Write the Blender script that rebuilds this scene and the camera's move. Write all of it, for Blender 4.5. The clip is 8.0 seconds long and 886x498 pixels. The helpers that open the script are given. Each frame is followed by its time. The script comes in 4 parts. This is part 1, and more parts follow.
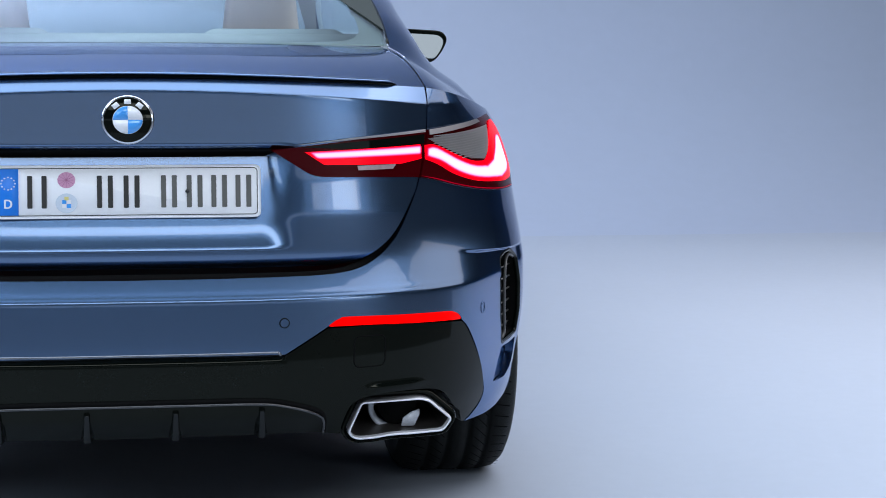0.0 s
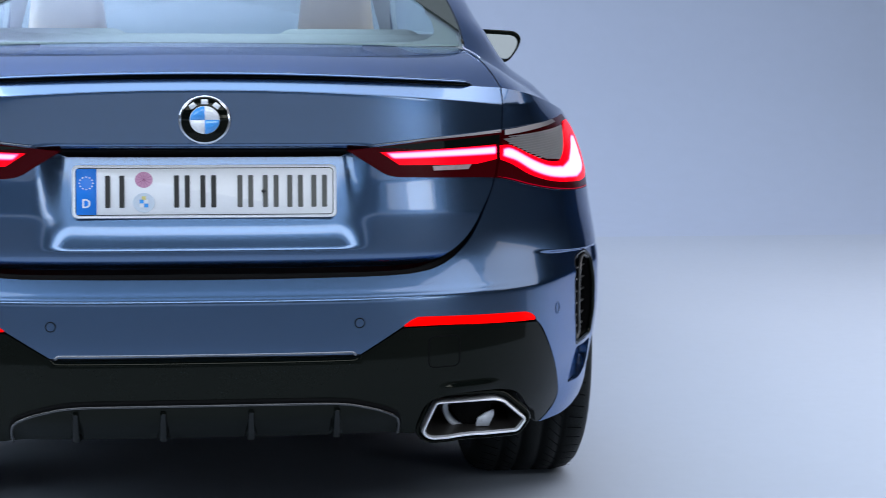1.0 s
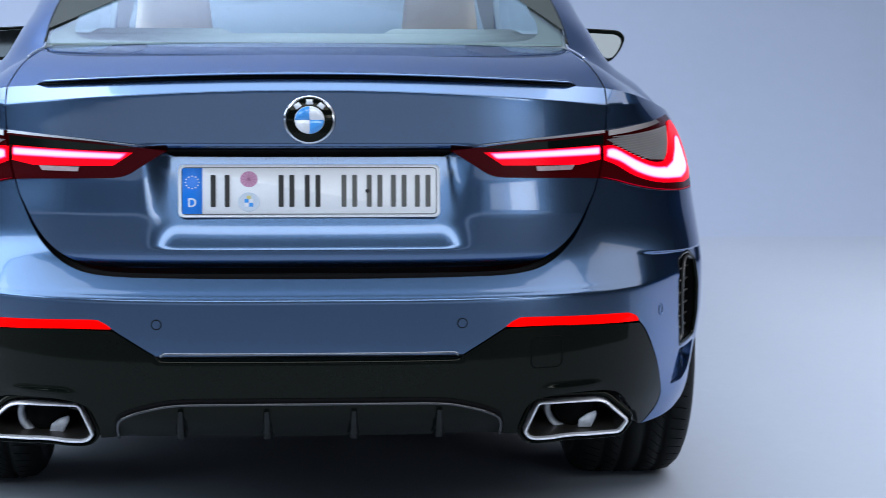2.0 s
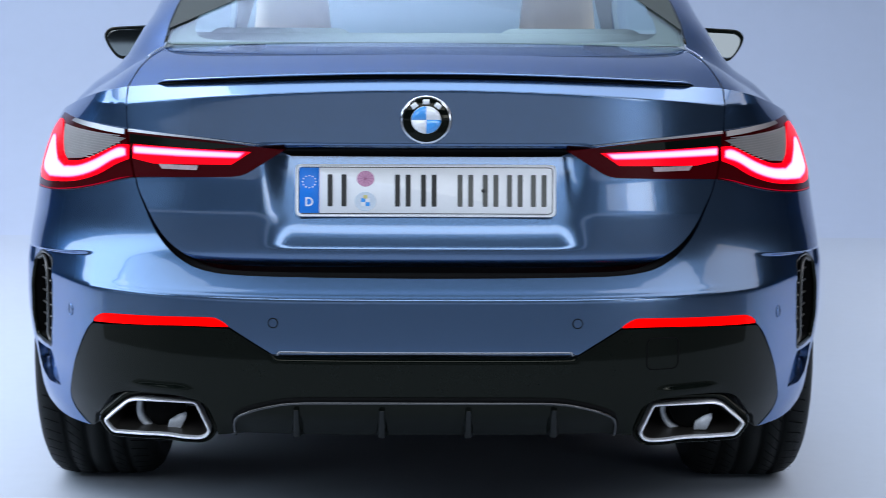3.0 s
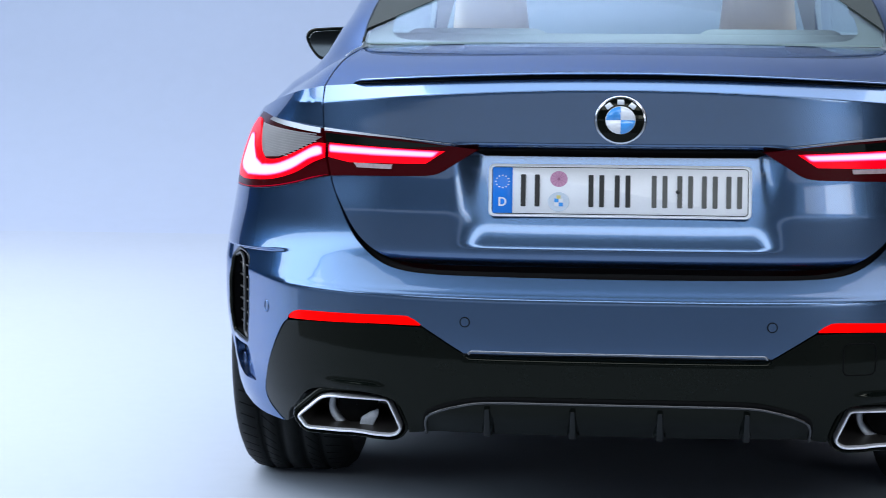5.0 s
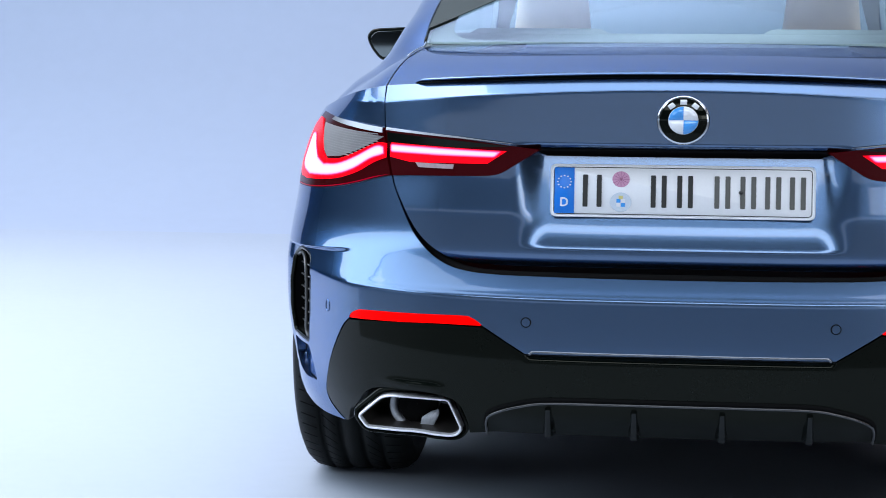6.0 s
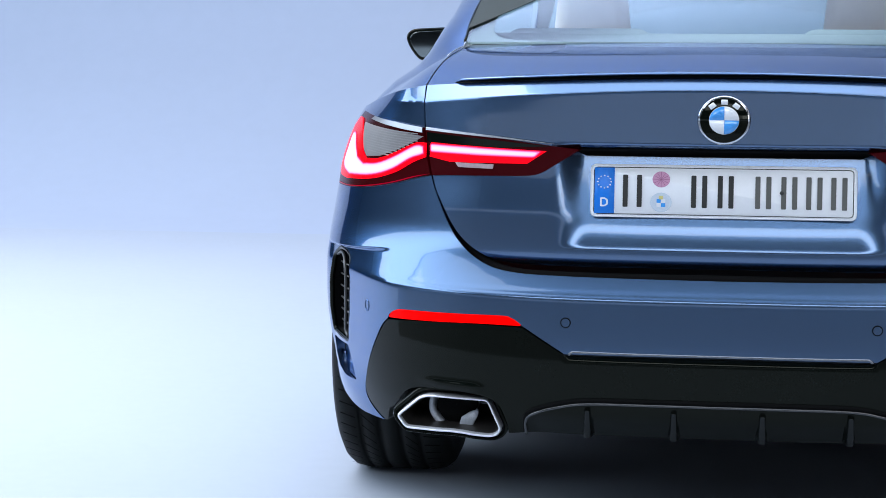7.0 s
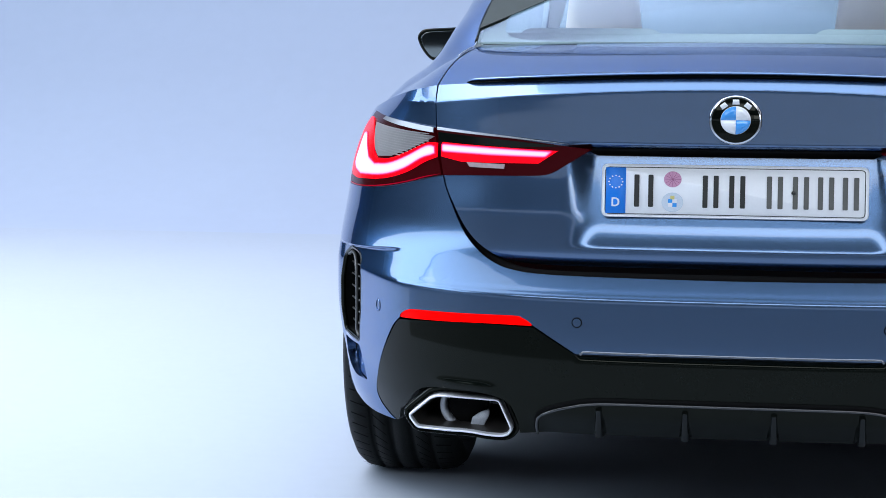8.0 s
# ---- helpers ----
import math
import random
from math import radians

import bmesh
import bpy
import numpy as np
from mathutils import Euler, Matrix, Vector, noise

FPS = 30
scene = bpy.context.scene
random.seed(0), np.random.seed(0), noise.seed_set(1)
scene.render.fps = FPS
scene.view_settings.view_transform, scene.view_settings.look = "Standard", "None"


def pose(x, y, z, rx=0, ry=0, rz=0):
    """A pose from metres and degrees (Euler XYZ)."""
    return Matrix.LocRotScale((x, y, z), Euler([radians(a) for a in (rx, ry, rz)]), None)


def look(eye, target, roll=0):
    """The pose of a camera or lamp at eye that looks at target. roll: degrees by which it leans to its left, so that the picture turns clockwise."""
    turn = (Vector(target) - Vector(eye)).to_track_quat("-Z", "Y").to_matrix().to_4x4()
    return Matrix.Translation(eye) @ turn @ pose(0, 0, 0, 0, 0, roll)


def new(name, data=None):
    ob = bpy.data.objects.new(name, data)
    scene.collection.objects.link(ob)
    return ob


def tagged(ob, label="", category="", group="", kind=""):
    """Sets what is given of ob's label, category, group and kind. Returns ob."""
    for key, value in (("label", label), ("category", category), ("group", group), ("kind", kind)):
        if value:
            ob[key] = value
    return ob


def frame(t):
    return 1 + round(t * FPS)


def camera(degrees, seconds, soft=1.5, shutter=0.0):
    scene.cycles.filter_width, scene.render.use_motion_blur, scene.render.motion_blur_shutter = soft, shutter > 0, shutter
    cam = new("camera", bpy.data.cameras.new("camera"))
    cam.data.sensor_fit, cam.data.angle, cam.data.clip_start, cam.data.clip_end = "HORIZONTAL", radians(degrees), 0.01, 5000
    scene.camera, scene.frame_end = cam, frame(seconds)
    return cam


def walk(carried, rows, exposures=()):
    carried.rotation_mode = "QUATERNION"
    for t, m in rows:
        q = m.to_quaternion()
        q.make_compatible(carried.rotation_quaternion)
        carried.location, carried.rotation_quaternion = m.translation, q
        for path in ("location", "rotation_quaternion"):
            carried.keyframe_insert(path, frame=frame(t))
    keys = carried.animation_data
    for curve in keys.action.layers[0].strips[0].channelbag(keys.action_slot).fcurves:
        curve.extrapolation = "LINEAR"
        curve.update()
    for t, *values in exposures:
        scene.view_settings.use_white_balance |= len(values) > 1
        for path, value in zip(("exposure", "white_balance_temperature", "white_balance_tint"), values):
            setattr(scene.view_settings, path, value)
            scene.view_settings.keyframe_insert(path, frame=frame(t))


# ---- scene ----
from mathutils.geometry import delaunay_2d_cdt

cam = camera(25.26, 8.0, soft=0.6, shutter=0.5)
PATH = [  # seconds, eye, then the degrees of pan to the left, pitch and roll
    (0.0, 0.0020, -4.0161, 1.1748, -9.058, -7.153, 0.429),
    (0.5, -0.0019, -4.0135, 1.1738, -8.324, -7.146, 0.414),
    (1.0, -0.0068, -4.0147, 1.1750, -6.992, -7.162, 0.352),
    (1.5, -0.0110, -4.0160, 1.1778, -5.571, -7.200, 0.315),
    (3.0, -0.0090, -4.0160, 1.1840, -0.636, -7.308, 0.265),
    (3.5, 0.0026, -4.0145, 1.1853, 1.146, -7.335, 0.220),
    (4.0, 0.0085, -4.0145, 1.1850, 2.797, -7.338, 0.208),
    (4.5, 0.0115, -4.0125, 1.1806, 4.079, -7.280, 0.212),
    (5.0, 0.0105, -4.0090, 1.1763, 5.269, -7.227, 0.205),
    (6.5, 0.0045, -4.0016, 1.1716, 7.633, -7.184, 0.191),
    (7.0, 0.0020, -4.0010, 1.1702, 8.108, -7.168, 0.180),
    (7.5, 0.0008, -4.0014, 1.1698, 8.325, -7.166, 0.170),
    (8.0, 0.0002, -4.0016, 1.1692, 8.410, -7.158, 0.166),
]
walk(cam, [(t, pose(x, y, z, 90 + pitch, 0, pan) @ pose(0, 0, 0, 0, 0, roll)) for t, x, y, z, pan, pitch, roll in PATH])

# ---- light: a white studio with large soft boxes ----
world = bpy.data.worlds.new("studio_dim")
world.use_nodes = True
world.node_tree.nodes["Background"].inputs[0].default_value = (0.55, 0.68, 1.0, 1)
world.node_tree.nodes["Background"].inputs[1].default_value = 0.015
scene.world = world
scene.view_settings.exposure = 0.06


def softbox(name, m, w, h, power, colour, spread=180):
    d = bpy.data.lights.new(name, "AREA")
    d.shape, d.size, d.size_y, d.energy, d.color, d.spread = "RECTANGLE", w, h, power, colour, radians(spread)
    ob = new(name, d)
    ob.matrix_world = m
    return ob


softbox("softbox_overhead_left", look((-3.25, 0.45, 4.5), (-3.25, 0.45, 0)), 8.5, 5.4, 425, (0.685, 0.815, 1.0), 176)
softbox("softbox_overhead_right", look((3.25, 0.45, 4.5), (3.25, 0.45, 0)), 4.5, 5.4, 190, (0.82, 0.87, 1.0), 176)
softbox("softbox_left", look((-7.9, 0.7, 3.28), (-1.1, 0.7, 0.88)), 11.2, 2.4, 380, (0.69, 0.83, 1.0))
# Fill with no seen source, added to brighten the left floor.
softbox("floor_fill_left", look((-4.2, 2.2, 4.4), (-3.5, 2.2, 0.0)), 5.0, 4.6, 152, (1.0, 0.95, 1.0), 120)
softbox("softbox_right", look((6.07, 1.8, 3.47), (1.07, 1.8, 1.07)), 6.0, 2.2, 58, (1.0, 0.94, 0.97))
# Its counterpart, a fill added to lift the right floor.
softbox("floor_fill_right", look((4.6, 2.2, 4.6), (4.4, 2.2, 0.0)), 3.6, 3.6, 50, (1.0, 0.95, 0.98), 100)
softbox("softbox_rear_right", look((7.1, -8.3, 1.68), (6.5, 0.0, 1.4)), 4.2, 1.3, 42, (0.84, 0.90, 1.0))
softbox("softbox_rear_right_core", look((7.6, -8.26, 1.68), (7.0, 0.0, 1.4)), 2.4, 1.3, 42, (0.84, 0.90, 1.0))
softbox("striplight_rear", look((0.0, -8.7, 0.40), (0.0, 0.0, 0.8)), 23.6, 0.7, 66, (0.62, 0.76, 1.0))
softbox("striplight_west", look((-11.8, -5.0, 0.40), (0.0, -5.0, 0.8)), 7.4, 0.7, 19, (0.62, 0.76, 1.0))
softbox("softbox_behind", look((0.0, -8.6, 5.4), (0.0, 0.0, 0.9)), 15.0, 2.8, 620, (0.80, 0.88, 1.0))
# Unseen fills, added to brighten the back wall and its curve.
softbox("wall_fill", look((-4.3, 5.4, 8.4), (-4.3, 8.6, 7.0)), 10.0, 0.8, 440, (0.66, 0.78, 1.0), 100)
softbox("cove_fill", look((-1.6, 6.0, 6.5), (-1.6, 7.3, 0.4)), 11.0, 1.0, 84, (0.67, 0.76, 1.0), 90)


# ---- materials ----
def material(name, colour, rough=0.5, metal=0.0, coat=0.0, coat_rough=0.03, var=0.0, var_scale=20.0, bump=0.0, bump_scale=200.0, **more):
    """A principled surface with colour that varies at two scales and fine relief."""
    m = bpy.data.materials.new(name)
    m.use_nodes = True
    nt = m.node_tree
    b = nt.nodes["Principled BSDF"]
    b.inputs["Base Color"].default_value = (*colour, 1)
    b.inputs["Roughness"].default_value = rough
    b.inputs["Metallic"].default_value = metal
    b.inputs["Coat Weight"].default_value = coat
    b.inputs["Coat Roughness"].default_value = coat_rough
    for key, value in more.items():
        b.inputs[key.replace("_", " ")].default_value = value
    tc = nt.nodes.new("ShaderNodeTexCoord")
    if var:
        n1, n2 = nt.nodes.new("ShaderNodeTexNoise"), nt.nodes.new("ShaderNodeTexNoise")
        n1.inputs["Scale"].default_value, n2.inputs["Scale"].default_value = var_scale, var_scale * 14
        n1.inputs["Detail"].default_value = 6
        mix = nt.nodes.new("ShaderNodeMath")
        mix.operation = "MULTIPLY_ADD"
        mix.inputs[1].default_value = 0.5
        half = nt.nodes.new("ShaderNodeMath")
        half.operation = "MULTIPLY"
        half.inputs[1].default_value = 0.5
        ramp = nt.nodes.new("ShaderNodeMapRange")
        ramp.inputs["From Min"].default_value, ramp.inputs["From Max"].default_value = 0.3, 0.7
        ramp.inputs["To Min"].default_value, ramp.inputs["To Max"].default_value = 1 - var, 1 + var
        mul = nt.nodes.new("ShaderNodeMix")
        mul.data_type, mul.blend_type = "RGBA", "MULTIPLY"
        mul.inputs["Factor"].default_value = 1.0
        mul.inputs["A"].default_value = (*colour, 1)
        for n in (n1, n2):
            nt.links.new(tc.outputs["Object"], n.inputs["Vector"])
        nt.links.new(n2.outputs["Fac"], half.inputs[0])
        nt.links.new(n1.outputs["Fac"], mix.inputs[0])
        nt.links.new(half.outputs[0], mix.inputs[2])
        nt.links.new(mix.outputs[0], ramp.inputs["Value"])
        nt.links.new(ramp.outputs[0], mul.inputs["B"])
        nt.links.new(mul.outputs["Result"], b.inputs["Base Color"])
    if bump:
        n3, bp = nt.nodes.new("ShaderNodeTexNoise"), nt.nodes.new("ShaderNodeBump")
        n3.inputs["Scale"].default_value, n3.inputs["Detail"].default_value = bump_scale, 4
        bp.inputs["Strength"].default_value, bp.inputs["Distance"].default_value = bump, 0.002
        nt.links.new(tc.outputs["Object"], n3.inputs["Vector"])
        nt.links.new(n3.outputs["Fac"], bp.inputs["Height"])
        nt.links.new(bp.outputs[0], b.inputs["Normal"])
    return m


def glowing(name, colour, strength, base=(0.10, 0.0, 0.0)):
    m = material(name, base, 0.2)
    b = m.node_tree.nodes["Principled BSDF"]
    b.inputs["Emission Color"].default_value = (*colour, 1)
    b.inputs["Emission Strength"].default_value = strength
    b.inputs["Specular IOR Level"].default_value = 0.12
    return m


PAINT = material("blue_metallic_paint", (0.088, 0.155, 0.268), 0.27, 1.0, 1.0, 0.03, Coat_IOR=1.52, var=0.03, var_scale=60, bump=0.02, bump_scale=2500, Specular_Tint=(0.25, 0.38, 0.75, 1))
BLACK = material("gloss_black_plastic", (0.0028, 0.0040, 0.0032), 0.05, 0, 0.0, 0.03, var=0.1, Specular_IOR_Level=0.135, Specular_Tint=(1.0, 1.0, 0.82, 1))
MATT = material("matt_black_plastic", (0.008, 0.008, 0.009), 0.6, var=0.15, bump=0.1, bump_scale=900)
RUBBER = material("black_tyre_rubber", (0.005, 0.006, 0.0055), 0.6, var=0.2, var_scale=8, bump=0.25, bump_scale=700, Specular_IOR_Level=0.16)
CHROME = material("bright_chrome", (0.66, 0.68, 0.72), 0.16, 1.0, var=0.02)
TIP = material("satin_polished_steel", (0.80, 0.81, 0.84), 0.45, 0.6, var=0.03)
SATIN = material("satin_silver_trim", (0.75, 0.78, 0.84), 0.28, 1.0, var=0.03)
STEEL = material("sooty_exhaust_steel", (0.09, 0.083, 0.075), 0.38, 0.7, var=0.3, var_scale=30)
WHITE_PLATE = material("white_reflective_sheet", (0.93, 0.94, 0.95), 0.4, var=0.02)
INK = material("black_embossed_ink", (0.02, 0.02, 0.018), 0.4, var=0.1)
GREY_INK = material("worn_grey_ink", (0.10, 0.10, 0.09), 0.4, var=0.1)
BLUE = material("blue_plate_band", (0.002, 0.19, 0.72), 0.35, var=0.03)
SKY_BLUE = material("sky_blue_enamel", (0.06, 0.33, 0.80), 0.2, 0, 1.0, var=0.02)
WHITE = material("white_enamel", (0.80, 0.82, 0.85), 0.2, 0, 1.0, var=0.02)
LILAC = material("lilac_seal", (0.60, 0.30, 0.45), 0.5, var=0.1, var_scale=300)
PALE = material("pale_grey_seal", (0.55, 0.62, 0.70), 0.5, var=0.1, var_scale=300)
YELLOW = material("pale_yellow_print", (0.62, 0.55, 0.18), 0.5, var=0.1)
LEATHER = material("cream_leather", (0.86, 0.69, 0.60), 0.5, var=0.06, bump=0.15, bump_scale=500)
CLOTH = material("dark_grey_trim_cloth", (0.05, 0.055, 0.06), 0.8, var=0.1, bump=0.2, bump_scale=800)
DARK_REFLECTION = material("dark_olive_reflection", (0.030, 0.037, 0.034), 0.6, var=0.1, Specular_IOR_Level=0.2)
LINING = material("pale_grey_headliner", (0.55, 0.57, 0.60), 0.85, var=0.05, bump=0.15, bump_scale=700)
SHELF = material("grey_shelf_cloth", (0.28, 0.32, 0.34), 0.8, var=0.08, bump=0.2, bump_scale=800)
FLOOR = material("pale_studio_floor_paint", (0.39, 0.435, 0.50), 0.6, var=0.02, var_scale=1.5, bump=0.02, bump_scale=60, Specular_IOR_Level=0.12)
WALL = material("pale_studio_wall_paint", (0.375, 0.43, 0.53), 0.7, var=0.02, var_scale=0.7, bump=0.02, bump_scale=40)
RED_LENS = glowing("dark_red_lamp_lens", (1.0, 0.0, 0.02), 0.009, (0.030, 0.0006, 0.0015))
RED_LENS.node_tree.nodes["Principled BSDF"].inputs["Specular IOR Level"].default_value = 0.08

SMOKE = material("smoked_grey_lens", (0.25, 0.24, 0.24), 0.3, 0.25, 0.3, 0.05, var=0.1)
LAMP_TRIM = material("slim_lamp_trim", (0.26, 0.27, 0.29), 0.36, 1.0, var=0.05)
LINE_GLOW = glowing("dim_red_light_line", (1.0, 0.0, 0.02), 0.28, (0.1, 0.0, 0.01))
FIN_BLACK = material("semi_gloss_black_fin", (0.004, 0.0052, 0.0046), 0.14, Specular_IOR_Level=0.24, var=0.1)
POLISHED = material("polished_black_edge", (0.01, 0.01, 0.01), 0.08, 0, 0, Specular_IOR_Level=1.0)
RED_GLOW = glowing("red_lamp_glow", (1.0, 0.0, 0.01), 1.3)


def light_tube(name, stops):
    """A light tube that is red at its rim and almost white along its middle; stops are (metres from the rim, colour)."""
    m = glowing(name, (1, 0, 0), 1.3)
    nt = m.node_tree
    at, ramp, size = nt.nodes.new("ShaderNodeAttribute"), nt.nodes.new("ShaderNodeValToRGB"), nt.nodes.new("ShaderNodeMath")
    at.attribute_name = "inset"
    size.operation, size.inputs[1].default_value = "MULTIPLY", 50.0
    while len(ramp.color_ramp.elements) < len(stops):
        ramp.color_ramp.elements.new(0.5)
    for el, (d, c) in zip(ramp.color_ramp.elements, stops):
        el.position, el.color = d * 50, (*c, 1)
    nt.links.new(at.outputs["Fac"], size.inputs[0])
    nt.links.new(size.outputs[0], ramp.inputs[0])
    nt.links.new(ramp.outputs[0], nt.nodes["Principled BSDF"].inputs["Emission Color"])
    return m


TUBE_GLOW = light_tube("pink_white_light_tube", [(0.0, (1.0, 0.0, 0.012)), (0.0016, (1.0, 0.02, 0.16)), (0.0034, (1.0, 0.22, 0.56)), (0.0052, (1.0, 0.56, 0.86)), (0.010, (1.0, 0.80, 0.98))])
# Reflector red with emission added to brighten it; the bars are no lamps.
REFLEX = glowing("glowing_red_reflector", (1.0, 0.0, 0.0), 1.0, (0.3, 0.0, 0.0))
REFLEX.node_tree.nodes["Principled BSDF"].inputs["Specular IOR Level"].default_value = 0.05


def window_glass(name, tint, gloss):
    m = bpy.data.materials.new(name)
    m.use_nodes = True
    nt = m.node_tree
    nt.nodes.clear()
    out, mix = nt.nodes.new("ShaderNodeOutputMaterial"), nt.nodes.new("ShaderNodeMixShader")
    clear, shine, fr = nt.nodes.new("ShaderNodeBsdfTransparent"), nt.nodes.new("ShaderNodeBsdfGlossy"), nt.nodes.new("ShaderNodeLayerWeight")
    clear.inputs[0].default_value = (*tint, 1)
    shine.inputs["Color"].default_value = (gloss, gloss, gloss, 1)
    shine.inputs["Roughness"].default_value = 0.02
    fr.inputs["Blend"].default_value = 0.16
    nt.links.new(fr.outputs["Facing"], mix.inputs[0])
    nt.links.new(clear.outputs[0], mix.inputs[1])
    nt.links.new(shine.outputs[0], mix.inputs[2])
    nt.links.new(mix.outputs[0], out.inputs[0])
    return m


GLASS = window_glass("tinted_window_glass", (0.78, 0.90, 0.88), 0.9)
MIRROR = material("silvered_mirror_glass", (0.17, 0.19, 0.19), 0.03, 1.0)
# Pale metal standing in for the highlight along the gloss black valance edge.
EDGE_SHINE = material("edge_highlight_metal", (0.20, 0.21, 0.23), 0.2, 1.0, var=0.05)
# ---- the car's body surface ----
# Plan curve: a superellipse, walked by its length u from the centre line round the corner and on along the flank.
W0, L0 = 0.9, 0.82
_a = np.linspace(0.0, 1.0, 4001)
_th = 0.5 * math.pi * (0.5 * _a ** 1.5 + 0.5 * (1 - (1 - _a) ** 1.25))
_px = W0 * np.sin(_th) ** (2 / 3.2)
_py = L0 * (1 - np.cos(_th) ** (2 / 1.92))
_len = np.concatenate([[0], np.cumsum(np.hypot(np.diff(_px), np.diff(_py)))])
_len = _len + _px[0]
U90 = float(_len[-1])


def plan_xy(u):
    u = np.asarray(u, float)
    a = np.abs(u)
    x = np.interp(a, _len, _px) * np.sign(u)
    y = np.interp(a, _len, _py) + np.maximum(a - U90, 0)
    return x, y


def spline(keys):
    """A smooth monotone curve through (t, value) keys."""
    k = np.array(keys, float)
    t, v = k[:, 0], k[:, 1]
    h, d = np.diff(t), np.diff(v) / np.diff(t)
    m = np.zeros(len(t))
    m[0], m[-1] = d[0], d[-1]
    for i in range(1, len(t) - 1):
        if d[i - 1] * d[i] > 0:
            w1, w2 = 2 * h[i] + h[i - 1], h[i] + 2 * h[i - 1]
            m[i] = (w1 + w2) / (w1 / d[i - 1] + w2 / d[i])

    def f(q):
        q = np.clip(np.asarray(q, float), t[0], t[-1])
        i = np.clip(np.searchsorted(t, q) - 1, 0, len(t) - 2)
        s = (q - t[i]) / h[i]
        return ((1 + 2 * s) * (1 - s) ** 2 * v[i] + s * (1 - s) ** 2 * h[i] * m[i]
                + s * s * (3 - 2 * s) * v[i + 1] + s * s * (s - 1) * h[i] * m[i + 1])
    return f


def eased(f, lo, hi, sigma):
    """A curve with its small bends ironed out."""
    z = np.arange(lo - 4 * sigma, hi + 4 * sigma, 0.001)
    k = np.exp(-0.5 * (np.arange(-int(4000 * sigma), int(4000 * sigma) + 1) / (1000 * sigma)) ** 2)
    first, last = float(f(lo)), float(f(hi))
    v = np.where(z < lo, first + (z - lo) * (float(f(lo + 0.004)) - first) / 0.004, np.where(z > hi, last + (z - hi) * (last - float(f(hi - 0.004))) / 0.004, f(z)))
    w = np.convolve(np.pad(v, len(k) // 2, mode="edge"), k / k.sum(), mode="valid")
    return lambda q: np.interp(q, z, w)


def smooth(a, b, x):
    s = np.clip((np.asarray(x, float) - a) / (b - a), 0, 1)
    return s * s * (3 - 2 * s)


REAR = spline([(0.20, -0.03), (0.27, -0.05), (0.34, -0.075), (0.42, -0.09), (0.50, -0.095), (0.566, -0.096), (0.575, -0.0955), (0.584, -0.0905), (0.60, -0.080),
               (0.63, -0.062), (0.66, -0.047), (0.70, -0.038), (0.80, -0.034), (0.88, -0.03), (0.94, -0.032), (0.985, -0.036), (1.1, -0.036)])
REAR_RAW, REAR_SOFT = REAR, eased(REAR, 0.20, 1.1, 0.010)


def REAR(z):
    w = smooth(0.586, 0.606, z)
    return REAR_RAW(z) * (1 - w) + REAR_SOFT(z) * w


WIDE = spline([(0.20, 0.895), (0.30, 0.920), (0.40, 0.934), (0.50, 0.939), (0.62, 0.937), (0.72, 0.924), (0.78, 0.912), (0.82, 0.902), (0.864, 0.889), (0.892, 0.875), (0.92, 0.857), (0.94, 0.842), (0.96, 0.828), (1.1, 0.75)])
WIDE = eased(WIDE, 0.20, 1.1, 0.012)


REACH = spline([(0.20, 0.895), (0.30, 0.920), (0.40, 0.934), (0.50, 0.939), (0.62, 0.937), (0.72, 0.924), (0.82, 0.909), (0.92, 0.898), (1.1, 0.888)])


def breadth(px, z):
    """The half width that scales the plan: the corners draw in above the lamps, the middle less."""
    return REACH(z) + (WIDE(z) - REACH(z)) * smooth(0.62, 0.87, px)


def body(u, z):
    """The body's skin at the length u round the car and the height z."""
    u, z = np.asarray(u, float), np.asarray(z, float)
    x, y = plan_xy(u)
    x = x * breadth(np.abs(x), z) / W0
    y = y + REAR(z)
    return x, y, z


# ---- building helpers ----
def mesh_object(name, me, mat, parent=None, label=""):
    me.materials.append(mat)
    ob = new(name, me)
    if parent is not None:
        ob.parent = parent
    return tagged(ob, label)


def part(name, bm, mat, parent=None, label="", smooth_shade=True):
    me = bpy.data.meshes.new(name)
    bm.to_mesh(me)
    bm.free()
    for p in me.polygons:
        p.use_smooth = smooth_shade
    return mesh_object(name, me, mat, parent, label)


def from_grid(name, pts, mat, parent=None, label="", thick=0.0, flip=False):
    """A smooth sheet from a grid of points (rows, columns, 3), thickened backwards."""
    p = np.asarray(pts, float)
    r, c = p.shape[:2]
    du, dv = np.gradient(p, axis=1), np.gradient(p, axis=0)
    n = np.cross(du, dv)
    n /= np.maximum(np.linalg.norm(n, axis=2, keepdims=True), 1e-9)
    if flip:
        n = -n
    v = [tuple(q) for q in p.reshape(-1, 3)]
    nn = [tuple(q) for q in n.reshape(-1, 3)]
    faces = []
    for i in range(r - 1):
        for j in range(c - 1):
            f = (i * c + j, i * c + j + 1, (i + 1) * c + j + 1, (i + 1) * c + j)
            faces.append(f[::-1] if flip else f)
    if thick:
        ring = [(0, j) for j in range(c)] + [(i, c - 1) for i in range(1, r)] + [(r - 1, j) for j in range(c - 2, -1, -1)] + [(i, 0) for i in range(r - 2, 0, -1)]
        add_rim(v, nn, faces, [i * c + j for i, j in ring], thick)
    return sheet(name, v, nn, faces, mat, parent, label)


